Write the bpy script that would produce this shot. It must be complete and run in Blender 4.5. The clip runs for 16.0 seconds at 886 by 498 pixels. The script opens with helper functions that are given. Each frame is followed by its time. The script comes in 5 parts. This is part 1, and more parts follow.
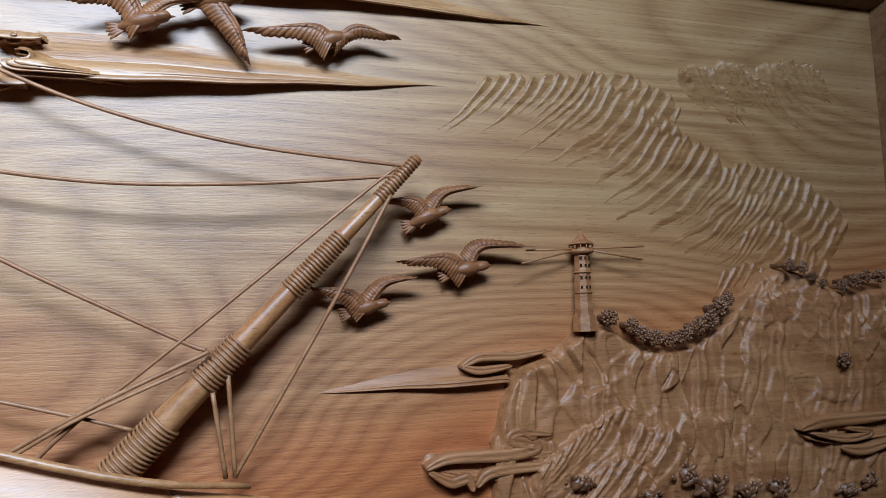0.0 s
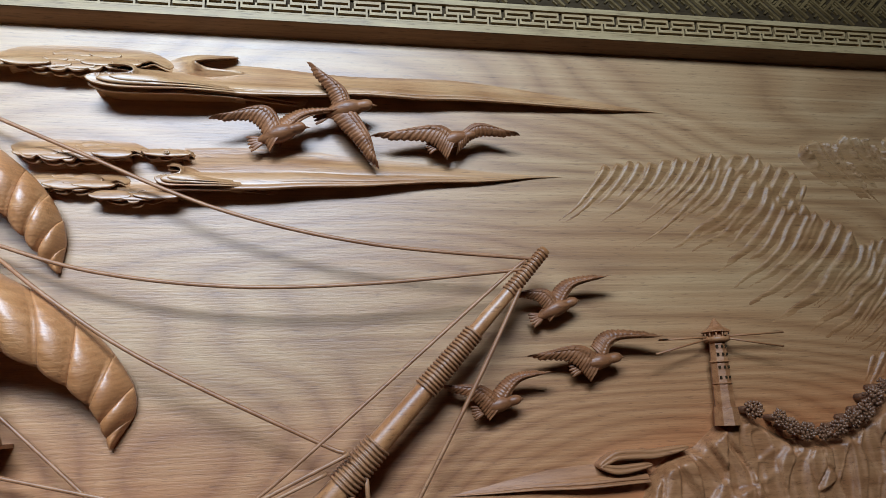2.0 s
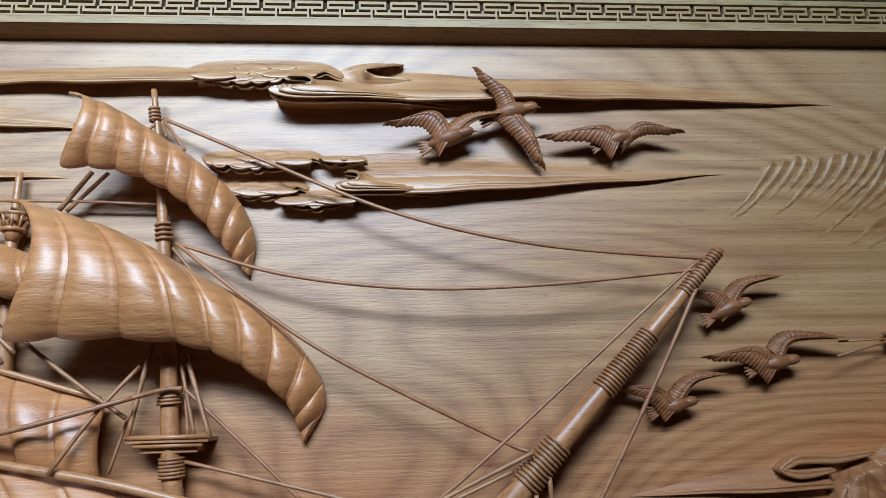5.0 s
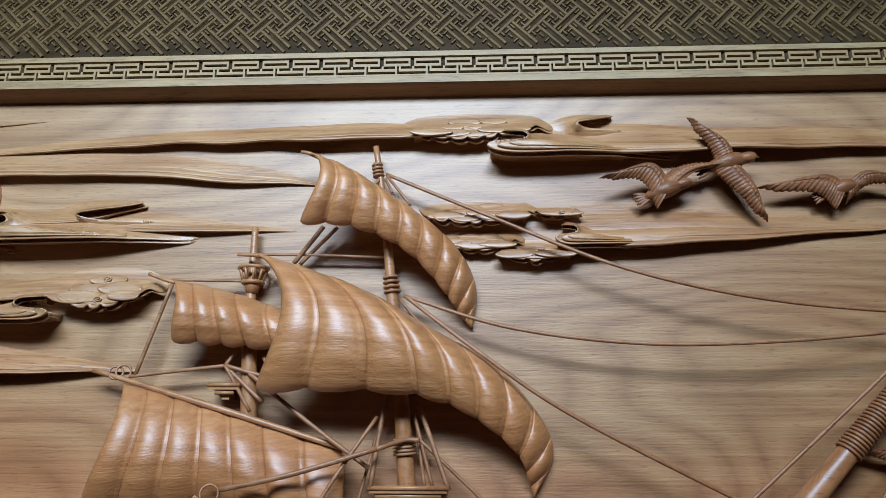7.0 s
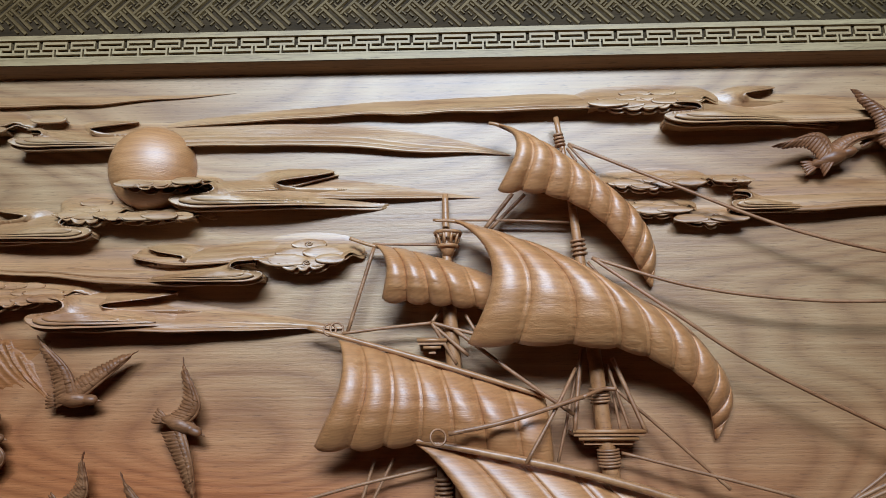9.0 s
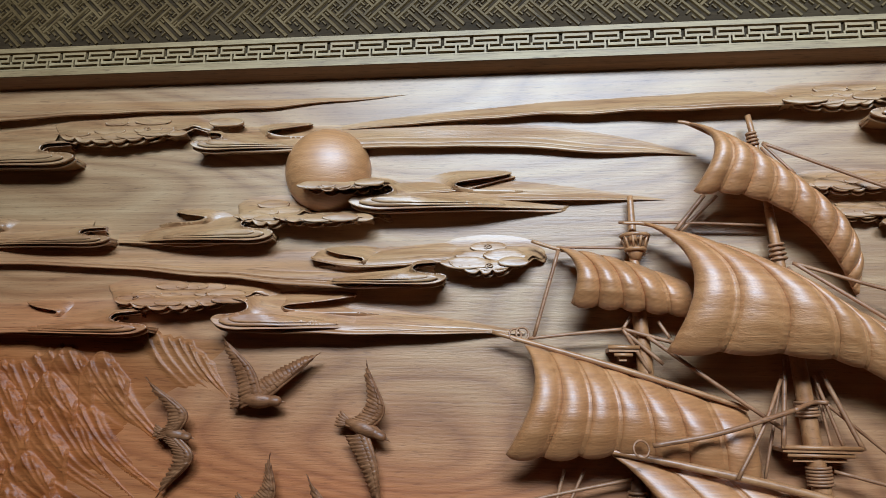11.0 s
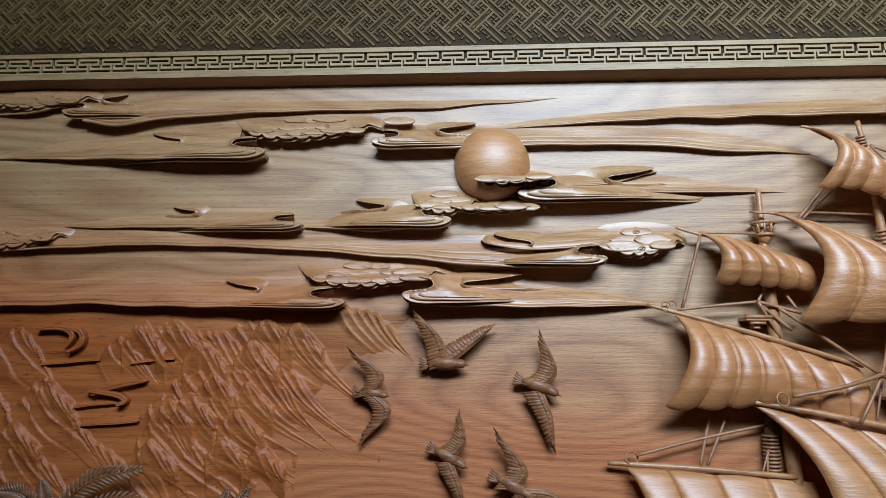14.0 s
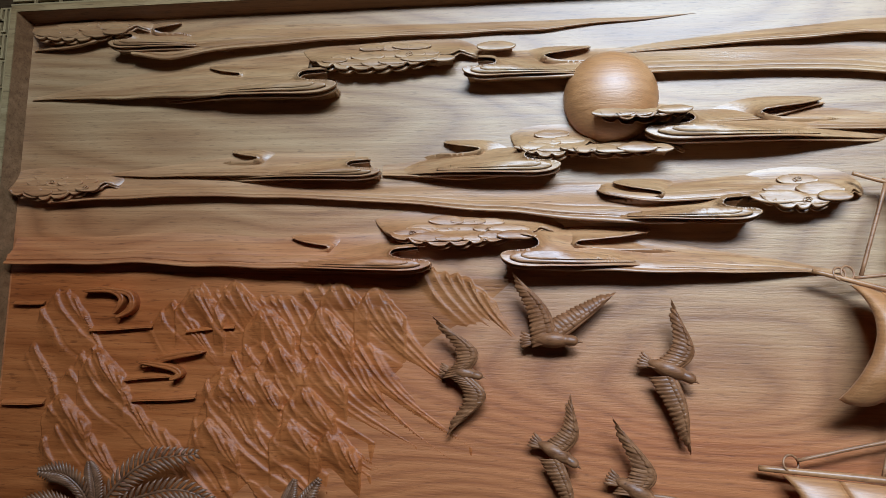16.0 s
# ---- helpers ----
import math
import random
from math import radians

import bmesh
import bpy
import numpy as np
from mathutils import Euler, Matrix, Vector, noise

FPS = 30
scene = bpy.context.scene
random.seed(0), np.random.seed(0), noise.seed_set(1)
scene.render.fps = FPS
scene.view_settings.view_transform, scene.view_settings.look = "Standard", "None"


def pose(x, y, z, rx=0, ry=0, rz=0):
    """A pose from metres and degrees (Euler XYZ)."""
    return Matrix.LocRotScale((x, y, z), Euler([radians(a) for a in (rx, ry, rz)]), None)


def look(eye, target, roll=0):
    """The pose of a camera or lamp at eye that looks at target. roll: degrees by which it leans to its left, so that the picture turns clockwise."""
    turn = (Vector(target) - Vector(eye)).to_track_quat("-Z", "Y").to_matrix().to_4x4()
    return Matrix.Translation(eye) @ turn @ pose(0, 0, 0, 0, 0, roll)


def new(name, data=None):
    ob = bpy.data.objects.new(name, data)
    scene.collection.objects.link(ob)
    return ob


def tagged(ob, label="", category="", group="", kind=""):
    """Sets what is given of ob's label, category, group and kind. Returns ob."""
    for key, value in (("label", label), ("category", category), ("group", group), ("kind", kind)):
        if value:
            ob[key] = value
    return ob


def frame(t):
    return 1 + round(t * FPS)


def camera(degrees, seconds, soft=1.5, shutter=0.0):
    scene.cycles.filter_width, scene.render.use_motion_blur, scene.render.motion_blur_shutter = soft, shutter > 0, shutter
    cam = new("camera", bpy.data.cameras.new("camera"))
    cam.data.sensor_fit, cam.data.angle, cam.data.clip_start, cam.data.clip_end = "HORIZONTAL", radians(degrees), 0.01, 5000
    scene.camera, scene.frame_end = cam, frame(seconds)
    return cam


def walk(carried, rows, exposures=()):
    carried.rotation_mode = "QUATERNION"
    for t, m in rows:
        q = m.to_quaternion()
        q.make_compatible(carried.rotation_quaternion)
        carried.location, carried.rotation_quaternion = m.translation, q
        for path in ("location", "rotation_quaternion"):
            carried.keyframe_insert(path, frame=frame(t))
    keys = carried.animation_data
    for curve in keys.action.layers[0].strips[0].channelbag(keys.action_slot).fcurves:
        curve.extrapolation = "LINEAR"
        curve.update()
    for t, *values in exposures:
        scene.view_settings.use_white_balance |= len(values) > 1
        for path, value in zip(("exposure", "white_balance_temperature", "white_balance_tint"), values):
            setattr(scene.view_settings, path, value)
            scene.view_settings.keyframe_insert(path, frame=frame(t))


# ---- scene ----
import collections

from mathutils import geometry

cam = camera(66.7, 16.0, 0.8)
PATH = [
    (0, (0.412, -0.748, 1.558), (0.964, 1.162, 1.774), -1.4),
    (0.5, (0.398, -0.731, 1.559), (0.949, 1.175, 1.81), -2.0),
    (1, (0.384, -0.724, 1.562), (0.911, 1.178, 1.887), -2.7),
    (1.5, (0.368, -0.724, 1.569), (0.816, 1.183, 1.973), -2.8),
    (2, (0.352, -0.731, 1.573), (0.699, 1.184, 2.037), -2.4),
    (2.5, (0.336, -0.728, 1.577), (0.655, 1.19, 2.047), -2.0),
    (3, (0.328, -0.73, 1.58), (0.571, 1.202, 2.035), -1.6),
    (5.5, (0.187, -0.729, 1.584), (0.322, 1.215, 2.037), -1.5),
    (6, (0.127, -0.719, 1.588), (0.282, 1.217, 2.07), -1.5),
    (6.5, (0.117, -0.721, 1.596), (0.177, 1.206, 2.127), -1.0),
    (7, (0.08, -0.743, 1.618), (0.012, 1.189, 2.129), 0.0),
    (7.5, (0.021, -0.756, 1.614), (-0.073, 1.177, 2.118), -0.0),
    (8, (-0.035, -0.769, 1.618), (-0.085, 1.179, 2.065), -0.4),
    (10.5, (-0.272, -0.85, 1.62), (-0.365, 1.117, 1.972), 0.4),
    (11, (-0.295, -0.797, 1.617), (-0.507, 1.152, 2.013), 0.9),
    (11.5, (-0.297, -0.767, 1.628), (-0.608, 1.175, 1.992), 1.8),
    (12, (-0.361, -0.786, 1.626), (-0.654, 1.161, 1.981), 2.1),
    (12.5, (-0.443, -0.835, 1.622), (-0.666, 1.124, 1.958), 1.5),
    (13, (-0.486, -0.879, 1.617), (-0.664, 1.086, 1.947), 0.5),
    (13.5, (-0.516, -0.913, 1.616), (-0.646, 1.057, 1.937), 0.6),
    (14, (-0.54, -0.95, 1.611), (-0.661, 1.023, 1.915), 0.4),
    (14.5, (-0.553, -0.966, 1.614), (-0.675, 1.018, 1.838), 0.3),
    (15, (-0.568, -0.939, 1.605), (-0.75, 1.043, 1.797), 0.6),
    (15.5, (-0.595, -0.867, 1.6), (-0.818, 1.108, 1.823), 1.0),
    (16, (-0.599, -0.79, 1.611), (-0.907, 1.174, 1.831), 1.5),
]
walk(cam, [(t, look(eye, target, roll)) for t, eye, target, roll in PATH],
     exposures=[(0.0, 0.20), (1.5, 0.16), (2.5, -0.04), (3.0, -0.02), (5.5, -0.02), (7.0, -0.26), (8.0, -0.26), (10.5, -0.24), (12.5, -0.20), (14.5, -0.12), (16.0, -0.10)])

# ---- light ----
world = bpy.data.worlds.new("room_air")
scene.world = world
world.use_nodes = True
sky = world.node_tree.nodes.new("ShaderNodeTexSky")
sky.sky_type, sky.sun_disc, sky.sun_elevation, sky.sun_rotation = "NISHITA", False, radians(40), radians(180)
world.node_tree.links.new(sky.outputs[0], world.node_tree.nodes["Background"].inputs[0])
world.node_tree.nodes["Background"].inputs[1].default_value = 0.1


def area(name, at, aim, wide, high, watts, colour):
    data = bpy.data.lights.new(name, "AREA")
    data.shape, data.size, data.size_y, data.energy, data.color = "RECTANGLE", wide, high, watts, colour
    ob = new(name, data)
    ob.matrix_world = look(at, aim)
    return ob


daylight = area("window_daylight", (-0.14, -1.74, 2.78), (-0.16, 0, 1.80), 1.4, 0.38, 26, (0.62, 0.855, 1.15))
daylight.data.spread = radians(92)


# ---- materials ----
def material(name, rough=0.5, coat=0.0):
    m = bpy.data.materials.new(name)
    m.use_nodes = True
    b = m.node_tree.nodes["Principled BSDF"]
    b.inputs["Roughness"].default_value = rough
    b.inputs["Coat Weight"].default_value = coat
    b.inputs["Coat Roughness"].default_value = 0.44
    return m, m.node_tree, b


def add(nt, kind, **values):
    n = nt.nodes.new(kind)
    for key, value in values.items():
        n.inputs[key.replace("_", " ")].default_value = value
    return n


def ramp(nt, source, stops):
    n = nt.nodes.new("ShaderNodeValToRGB")
    e = n.color_ramp.elements
    while len(e) < len(stops):
        e.new(0.5)
    for k, (at, col) in enumerate(stops):
        e[k].position, e[k].color = at, (*col, 1)
    nt.links.new(source, n.inputs[0])
    return n.outputs[0]


def mix(nt, a, b, fac, mode="MIX"):
    n = nt.nodes.new("ShaderNodeMix")
    n.data_type, n.blend_type = "RGBA", mode
    for value, slot in ((fac, 0), (a, 6), (b, 7)):
        if isinstance(value, (int, float)):
            n.inputs[slot].default_value = value
        elif isinstance(value, tuple):
            n.inputs[slot].default_value = (*value, 1)
        else:
            nt.links.new(value, n.inputs[slot])
    return n.outputs[2]


def noise_at(nt, vec, scale, size, detail=4.0, rough=0.55, warp=0.0):
    m = nt.nodes.new("ShaderNodeMapping")
    m.inputs["Scale"].default_value = scale
    nt.links.new(vec, m.inputs[0])
    n = add(nt, "ShaderNodeTexNoise", Scale=size, Detail=detail, Roughness=rough, Distortion=warp)
    nt.links.new(m.outputs[0], n.inputs["Vector"])
    return n.outputs[0]


def wood(name, dark, mid, light, rough=0.42, coat=0.15, grain=(1, 14, 14), rings=26.0, ring_mix=0.5, bump=0.25, turn=(0, 0, 0), vary=0.0, heart=False, porous=0.72, figure=0.55, gloss=0.5, knots=(), comb=0.4):
    """Planed hardwood, its grain along x: growth rings, streaks, pores, and broad changes of tone."""
    m, nt, b = material(name, rough, coat)
    b.inputs["Specular IOR Level"].default_value = gloss
    co = nt.nodes.new("ShaderNodeTexCoord")
    mp = nt.nodes.new("ShaderNodeMapping")
    mp.inputs["Rotation"].default_value = [radians(a) for a in turn]
    nt.links.new(co.outputs["Object"], mp.inputs[0])
    vec = mp.outputs[0]
    broad = noise_at(nt, vec, (0.55, 3.2, 3.2), 1.3, 3)
    fold = noise_at(nt, vec, (0.9, 0.9, 2.6), 1.15, 2.0, 0.4)
    sep = nt.nodes.new("ShaderNodeSeparateXYZ")
    nt.links.new(vec, sep.inputs[0])
    total = nt.nodes.new("ShaderNodeMath")
    total.operation = "MULTIPLY_ADD"
    nt.links.new(fold, total.inputs[0])
    total.inputs[1].default_value = figure
    nt.links.new(sep.outputs["Z"], total.inputs[2])
    for kx, kz, wide, high, pull in knots:
        move = nt.nodes.new("ShaderNodeMapping")
        move.inputs["Location"].default_value = (-kx / wide, 0, -kz / high)
        move.inputs["Scale"].default_value = (1 / wide, 0, 1 / high)
        nt.links.new(vec, move.inputs[0])
        away = nt.nodes.new("ShaderNodeVectorMath")
        away.operation = "LENGTH"
        nt.links.new(move.outputs[0], away.inputs[0])
        hill = nt.nodes.new("ShaderNodeMapRange")
        hill.interpolation_type = "SMOOTHERSTEP"
        hill.inputs["From Min"].default_value, hill.inputs["From Max"].default_value = 1.6, 0.0
        hill.inputs["To Min"].default_value, hill.inputs["To Max"].default_value = 0.0, pull
        nt.links.new(away.outputs["Value"], hill.inputs[0])
        bent = nt.nodes.new("ShaderNodeMath")
        nt.links.new(total.outputs[0], bent.inputs[0])
        nt.links.new(hill.outputs[0], bent.inputs[1])
        total = bent
    wob = noise_at(nt, vec, (1.5, 30, 30), 1.0, 3)
    more = nt.nodes.new("ShaderNodeMath")
    more.operation = "MULTIPLY_ADD"
    nt.links.new(wob, more.inputs[0])
    more.inputs[1].default_value = 0.012
    nt.links.new(total.outputs[0], more.inputs[2])
    saw = nt.nodes.new("ShaderNodeMath")
    saw.operation = "PINGPONG"
    nt.links.new(more.outputs[0], saw.inputs[0])
    saw.inputs[1].default_value = 0.5 / rings
    ring_at = nt.nodes.new("ShaderNodeMath")
    ring_at.operation = "MULTIPLY"
    nt.links.new(saw.outputs[0], ring_at.inputs[0])
    ring_at.inputs[1].default_value = 2.0 * rings
    streak_n = noise_at(nt, vec, grain, 7, 6, 0.62, 0.2)
    pores = noise_at(nt, vec, (12, 110, 110), 4, 3, 0.6)
    col = ramp(nt, streak_n, [(0.34, dark), (0.5, mid), (0.67, light)])
    ringc = ramp(nt, ring_at.outputs[0], [(0.0, dark), (0.35, mid), (1.0, light)])
    col = mix(nt, col, ringc, ring_mix)
    tone = ramp(nt, broad, [(0.3, (0.86, 0.68, 0.55)), (0.5, (0.97, 0.90, 0.84)), (0.72, (1.0, 1.0, 1.0))])
    col = mix(nt, col, tone, 0.85, "MULTIPLY")
    pore = ramp(nt, pores, [(0.30, (0.40, 0.34, 0.30)), (0.43, (1, 1, 1))])
    col = mix(nt, col, pore, porous, "MULTIPLY")
    fine = noise_at(nt, vec, (grain[0] * 3, grain[1] * 3.2, grain[2] * 3.2), 7, 4, 0.7)
    col = mix(nt, col, ramp(nt, fine, [(0.34, (0.62, 0.55, 0.48)), (0.50, (1, 1, 1)), (0.66, (1.16, 1.16, 1.14))]), comb, "MULTIPLY")
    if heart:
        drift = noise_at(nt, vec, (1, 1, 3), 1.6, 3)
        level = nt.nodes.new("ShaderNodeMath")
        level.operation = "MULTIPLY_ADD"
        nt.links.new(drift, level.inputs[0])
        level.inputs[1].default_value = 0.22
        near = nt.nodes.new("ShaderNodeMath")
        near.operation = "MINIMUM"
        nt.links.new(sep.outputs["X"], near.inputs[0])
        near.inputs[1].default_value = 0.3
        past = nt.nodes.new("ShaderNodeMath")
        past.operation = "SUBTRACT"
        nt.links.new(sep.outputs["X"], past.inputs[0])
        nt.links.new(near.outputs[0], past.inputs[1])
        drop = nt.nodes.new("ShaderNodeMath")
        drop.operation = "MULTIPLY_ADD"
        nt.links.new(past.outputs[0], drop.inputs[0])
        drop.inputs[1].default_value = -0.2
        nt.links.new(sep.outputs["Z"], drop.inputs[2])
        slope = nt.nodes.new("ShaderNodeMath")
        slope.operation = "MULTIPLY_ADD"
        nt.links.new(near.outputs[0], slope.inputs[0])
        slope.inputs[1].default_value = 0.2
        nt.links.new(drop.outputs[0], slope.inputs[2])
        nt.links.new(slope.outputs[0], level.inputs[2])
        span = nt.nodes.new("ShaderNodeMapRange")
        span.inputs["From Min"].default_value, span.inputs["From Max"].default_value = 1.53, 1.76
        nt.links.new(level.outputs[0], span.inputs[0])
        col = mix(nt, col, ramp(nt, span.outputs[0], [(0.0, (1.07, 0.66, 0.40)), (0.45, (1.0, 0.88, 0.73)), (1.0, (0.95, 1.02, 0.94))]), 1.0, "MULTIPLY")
    if vary:
        info = nt.nodes.new("ShaderNodeObjectInfo")
        vc = ramp(nt, info.outputs["Random"], [(0.0, (1 - vary,) * 3), (1.0, (1, 1, 1))])
        col = mix(nt, col, vc, 1.0, "MULTIPLY")
    nt.links.new(col, b.inputs["Base Color"])
    r = nt.nodes.new("ShaderNodeMapRange")
    r.inputs["To Min"].default_value, r.inputs["To Max"].default_value = rough - 0.08, rough + 0.14
    nt.links.new(streak_n, r.inputs[0])
    nt.links.new(r.outputs[0], b.inputs["Roughness"])
    bp = nt.nodes.new("ShaderNodeBump")
    bp.inputs["Strength"].default_value, bp.inputs["Distance"].default_value = bump, 0.0012
    hm = nt.nodes.new("ShaderNodeMath")
    hm.operation = "ADD"
    nt.links.new(streak_n, hm.inputs[0])
    nt.links.new(pores, hm.inputs[1])
    nt.links.new(hm.outputs[0], bp.inputs["Height"])
    nt.links.new(bp.outputs[0], b.inputs["Normal"])
    return m


# where the growth rings close into long ovals: x, z, half width, half height, pull
KNOTS = ((0.25, 1.475, 0.26, 0.12, 0.20), (-0.36, 1.47, 0.30, 0.15, 0.22), (0.70, 1.62, 0.5, 0.10, 0.08), (-0.95, 1.83, 0.5, 0.06, 0.05))
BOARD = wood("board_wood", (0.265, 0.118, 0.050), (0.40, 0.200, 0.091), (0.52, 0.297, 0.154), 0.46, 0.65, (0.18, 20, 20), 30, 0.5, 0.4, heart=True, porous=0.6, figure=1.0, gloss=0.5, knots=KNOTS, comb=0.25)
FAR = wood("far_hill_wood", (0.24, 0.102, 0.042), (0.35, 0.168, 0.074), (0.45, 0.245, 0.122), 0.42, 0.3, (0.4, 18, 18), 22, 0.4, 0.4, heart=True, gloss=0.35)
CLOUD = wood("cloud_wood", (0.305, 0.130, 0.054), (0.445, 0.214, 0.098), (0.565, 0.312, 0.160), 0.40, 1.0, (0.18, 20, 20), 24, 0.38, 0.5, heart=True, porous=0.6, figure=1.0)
CLOUD.node_tree.nodes["Principled BSDF"].inputs["Coat Roughness"].default_value = 0.45
SAIL = wood("sail_wood", (0.38, 0.150, 0.044), (0.49, 0.206, 0.066), (0.585, 0.272, 0.100), 0.50, 1.0, (0.5, 8, 22), 240, 0.30, 0.5, porous=0.2, gloss=0.8, comb=0.2)
SAIL.node_tree.nodes["Principled BSDF"].inputs["Coat Roughness"].default_value = 0.48
SPAR = wood("spar_wood", (0.30, 0.128, 0.047), (0.41, 0.188, 0.074), (0.51, 0.258, 0.112), 0.38, 0.4, (6, 16, 6), 30, 0.2, 0.2)
LINE = wood("line_wood", (0.25, 0.108, 0.045), (0.34, 0.158, 0.070), (0.42, 0.21, 0.10), 0.45, 0.2, (6, 16, 6), 30, 0.2, 0.2)
BIRD = wood("bird_wood", (0.15, 0.056, 0.022), (0.24, 0.098, 0.039), (0.35, 0.156, 0.068), 0.42, 0.12, (4, 20, 20), 40, 0.3, 0.3, gloss=0.35)
ROCK = wood("relief_wood", (0.25, 0.098, 0.037), (0.36, 0.156, 0.063), (0.45, 0.215, 0.095), 0.44, 0.15, (0.6, 16, 16), 24, 0.35, 0.35, gloss=0.4)
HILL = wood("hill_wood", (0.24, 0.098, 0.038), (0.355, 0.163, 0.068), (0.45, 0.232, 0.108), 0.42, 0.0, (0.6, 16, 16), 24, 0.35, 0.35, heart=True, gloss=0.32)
# dark leaves; also the after mast, where this tone stands in for shade
DARKWOOD = wood("leaf_and_shaded_mast_wood", (0.13, 0.051, 0.023), (0.21, 0.090, 0.042), (0.30, 0.142, 0.070), 0.36, 0.35, (8, 20, 20), 30, 0.2, 0.4)
EDGE = wood("step_wood", (0.14, 0.062, 0.03), (0.20, 0.095, 0.046), (0.26, 0.13, 0.065), 0.45, 0.1, (0.4, 18, 18), 30, 0.3)
STEP = wood("inner_step_wood", (0.165, 0.080, 0.034), (0.235, 0.120, 0.053), (0.30, 0.160, 0.075), 0.5, 0.05, (0.4, 18, 18), 30, 0.3, gloss=0.3)
FRET = wood("fret_wood", (0.26, 0.165, 0.070), (0.345, 0.228, 0.103), (0.42, 0.29, 0.14), 0.5, 0.0, (2, 18, 18), 30, 0.2, 0.2, gloss=0.45)
# for recessed grounds and holes: their shade is put into a near-black colour
RECESS_SHADE = wood("recess_shade_wood", (0.030, 0.018, 0.008), (0.046, 0.028, 0.013), (0.065, 0.041, 0.020), 0.65, 0.0, (2, 18, 18), 30, 0.2, 0.2, gloss=0.08)
LATTICE = wood("lattice_wood", (0.085, 0.050, 0.0175), (0.135, 0.082, 0.030), (0.19, 0.121, 0.050), 0.55, 0.0, (4, 16, 4), 30, 0.2, 0.3, gloss=0.18)


def plaster(name, colour, rough=0.85):
    m, nt, b = material(name, rough)
    co = nt.nodes.new("ShaderNodeTexCoord")
    n1 = noise_at(nt, co.outputs["Object"], (1, 1, 1), 1.4, 5)
    n2 = noise_at(nt, co.outputs["Object"], (1, 1, 1), 60, 4)
    c = ramp(nt, n1, [(0.3, tuple(v * 0.85 for v in colour)), (0.7, colour)])
    nt.links.new(c, b.inputs["Base Color"])
    bp = nt.nodes.new("ShaderNodeBump")
    bp.inputs["Strength"].default_value, bp.inputs["Distance"].default_value = 0.3, 0.002
    nt.links.new(n2, bp.inputs["Height"])
    nt.links.new(bp.outputs[0], b.inputs["Normal"])
    return m


WALL = plaster("wall_paint", (0.34, 0.29, 0.24))
FLOOR = plaster("floor_stone", (0.17, 0.13, 0.095), 0.5)
CEIL = plaster("ceiling_paint", (0.30, 0.29, 0.27))


# ---- mesh tools ----
def mesh_of(name, verts, faces, flat=0, smooth=True):
    me = bpy.data.meshes.new(name)
    me.from_pydata([tuple(v) for v in verts], [], [tuple(f) for f in faces])
    if smooth:
        me.polygons.foreach_set("use_smooth", [k < len(faces) - flat for k in range(len(faces))])
    me.update()
    return me


def thing(name, at, label, category, group="", kind=""):
    ob = new(name)
    ob.empty_display_size = 0.02
    ob.location = at
    return tagged(ob, label, category, group, kind)


def part(name, geo, mat, parent=None, label="", smooth=True):
    me = geo if isinstance(geo, bpy.types.Mesh) else mesh_of(name, *geo, smooth=smooth)
    if not me.materials:
        me.materials.append(mat)
    ob = new(name, me)
    if parent is not None:
        ob.parent = parent
        at = parent.location if parent.type == "EMPTY" else parent.parent.location if parent.parent else parent.location
        if parent.type == "EMPTY":
            ob.matrix_parent_inverse = Matrix.Translation(-at)
    return tagged(ob, label)


def join(*geos):
    verts, faces = [], []
    for v, f in geos:
        n = len(verts)
        verts += [tuple(p) for p in v]
        faces += [tuple(i + n for i in q) for q in f]
    return verts, faces


def curve(points, n):
    """Catmull-Rom through the points, n samples."""
    p = np.array(points, float)
    p = np.vstack([2 * p[0] - p[1], p, 2 * p[-1] - p[-2]])
    k = len(p) - 3
    out = []
    for s in np.linspace(0, k, n):
        i = min(int(s), k - 1)
        t = s - i
        a, b, c, d = p[i : i + 4]
        out.append(0.5 * (2 * b + (c - a) * t + (2 * a - 5 * b + 4 * c - d) * t * t + (3 * b - a - 3 * c + d) * t**3))
    return np.array(out)


def box(x0, x1, y0, y1, z0, z1):
    v = [(x, y, z) for x in (x0, x1) for y in (y0, y1) for z in (z0, z1)]
    return v, [(0, 1, 3, 2), (4, 6, 7, 5), (0, 4, 5, 1), (2, 3, 7, 6), (0, 2, 6, 4), (1, 5, 7, 3)]


def tube(points, radius, sides=8, flat=1.0):
    """A round bar along points; radius: one number or one each. flat squeezes it towards the board."""
    p = np.array(points, float)
    n = len(p)
    rad = np.full(n, radius) if np.isscalar(radius) else np.interp(np.linspace(0, 1, n), np.linspace(0, 1, len(radius)), radius)
    tan = np.gradient(p, axis=0)
    tan /= np.linalg.norm(tan, axis=1)[:, None] + 1e-9
    ref = np.array((0, -1.0, 0))
    verts, faces = [], []
    for k in range(n):
        r = ref if abs(tan[k] @ ref) < 0.95 else np.array((1.0, 0, 0))
        a = np.cross(tan[k], r)
        a /= np.linalg.norm(a)
        b = np.cross(a, tan[k])
        for s in range(sides):
            w = 2 * math.pi * s / sides
            verts.append(p[k] + rad[k] * (math.cos(w) * a + flat * math.sin(w) * b))
    for k in range(n - 1):
        for s in range(sides):
            q = (s + 1) % sides
            faces.append((k * sides + s, k * sides + q, (k + 1) * sides + q, (k + 1) * sides + s))
    faces += [tuple(range(sides))[::-1], tuple((n - 1) * sides + s for s in range(sides))]
    return verts, faces


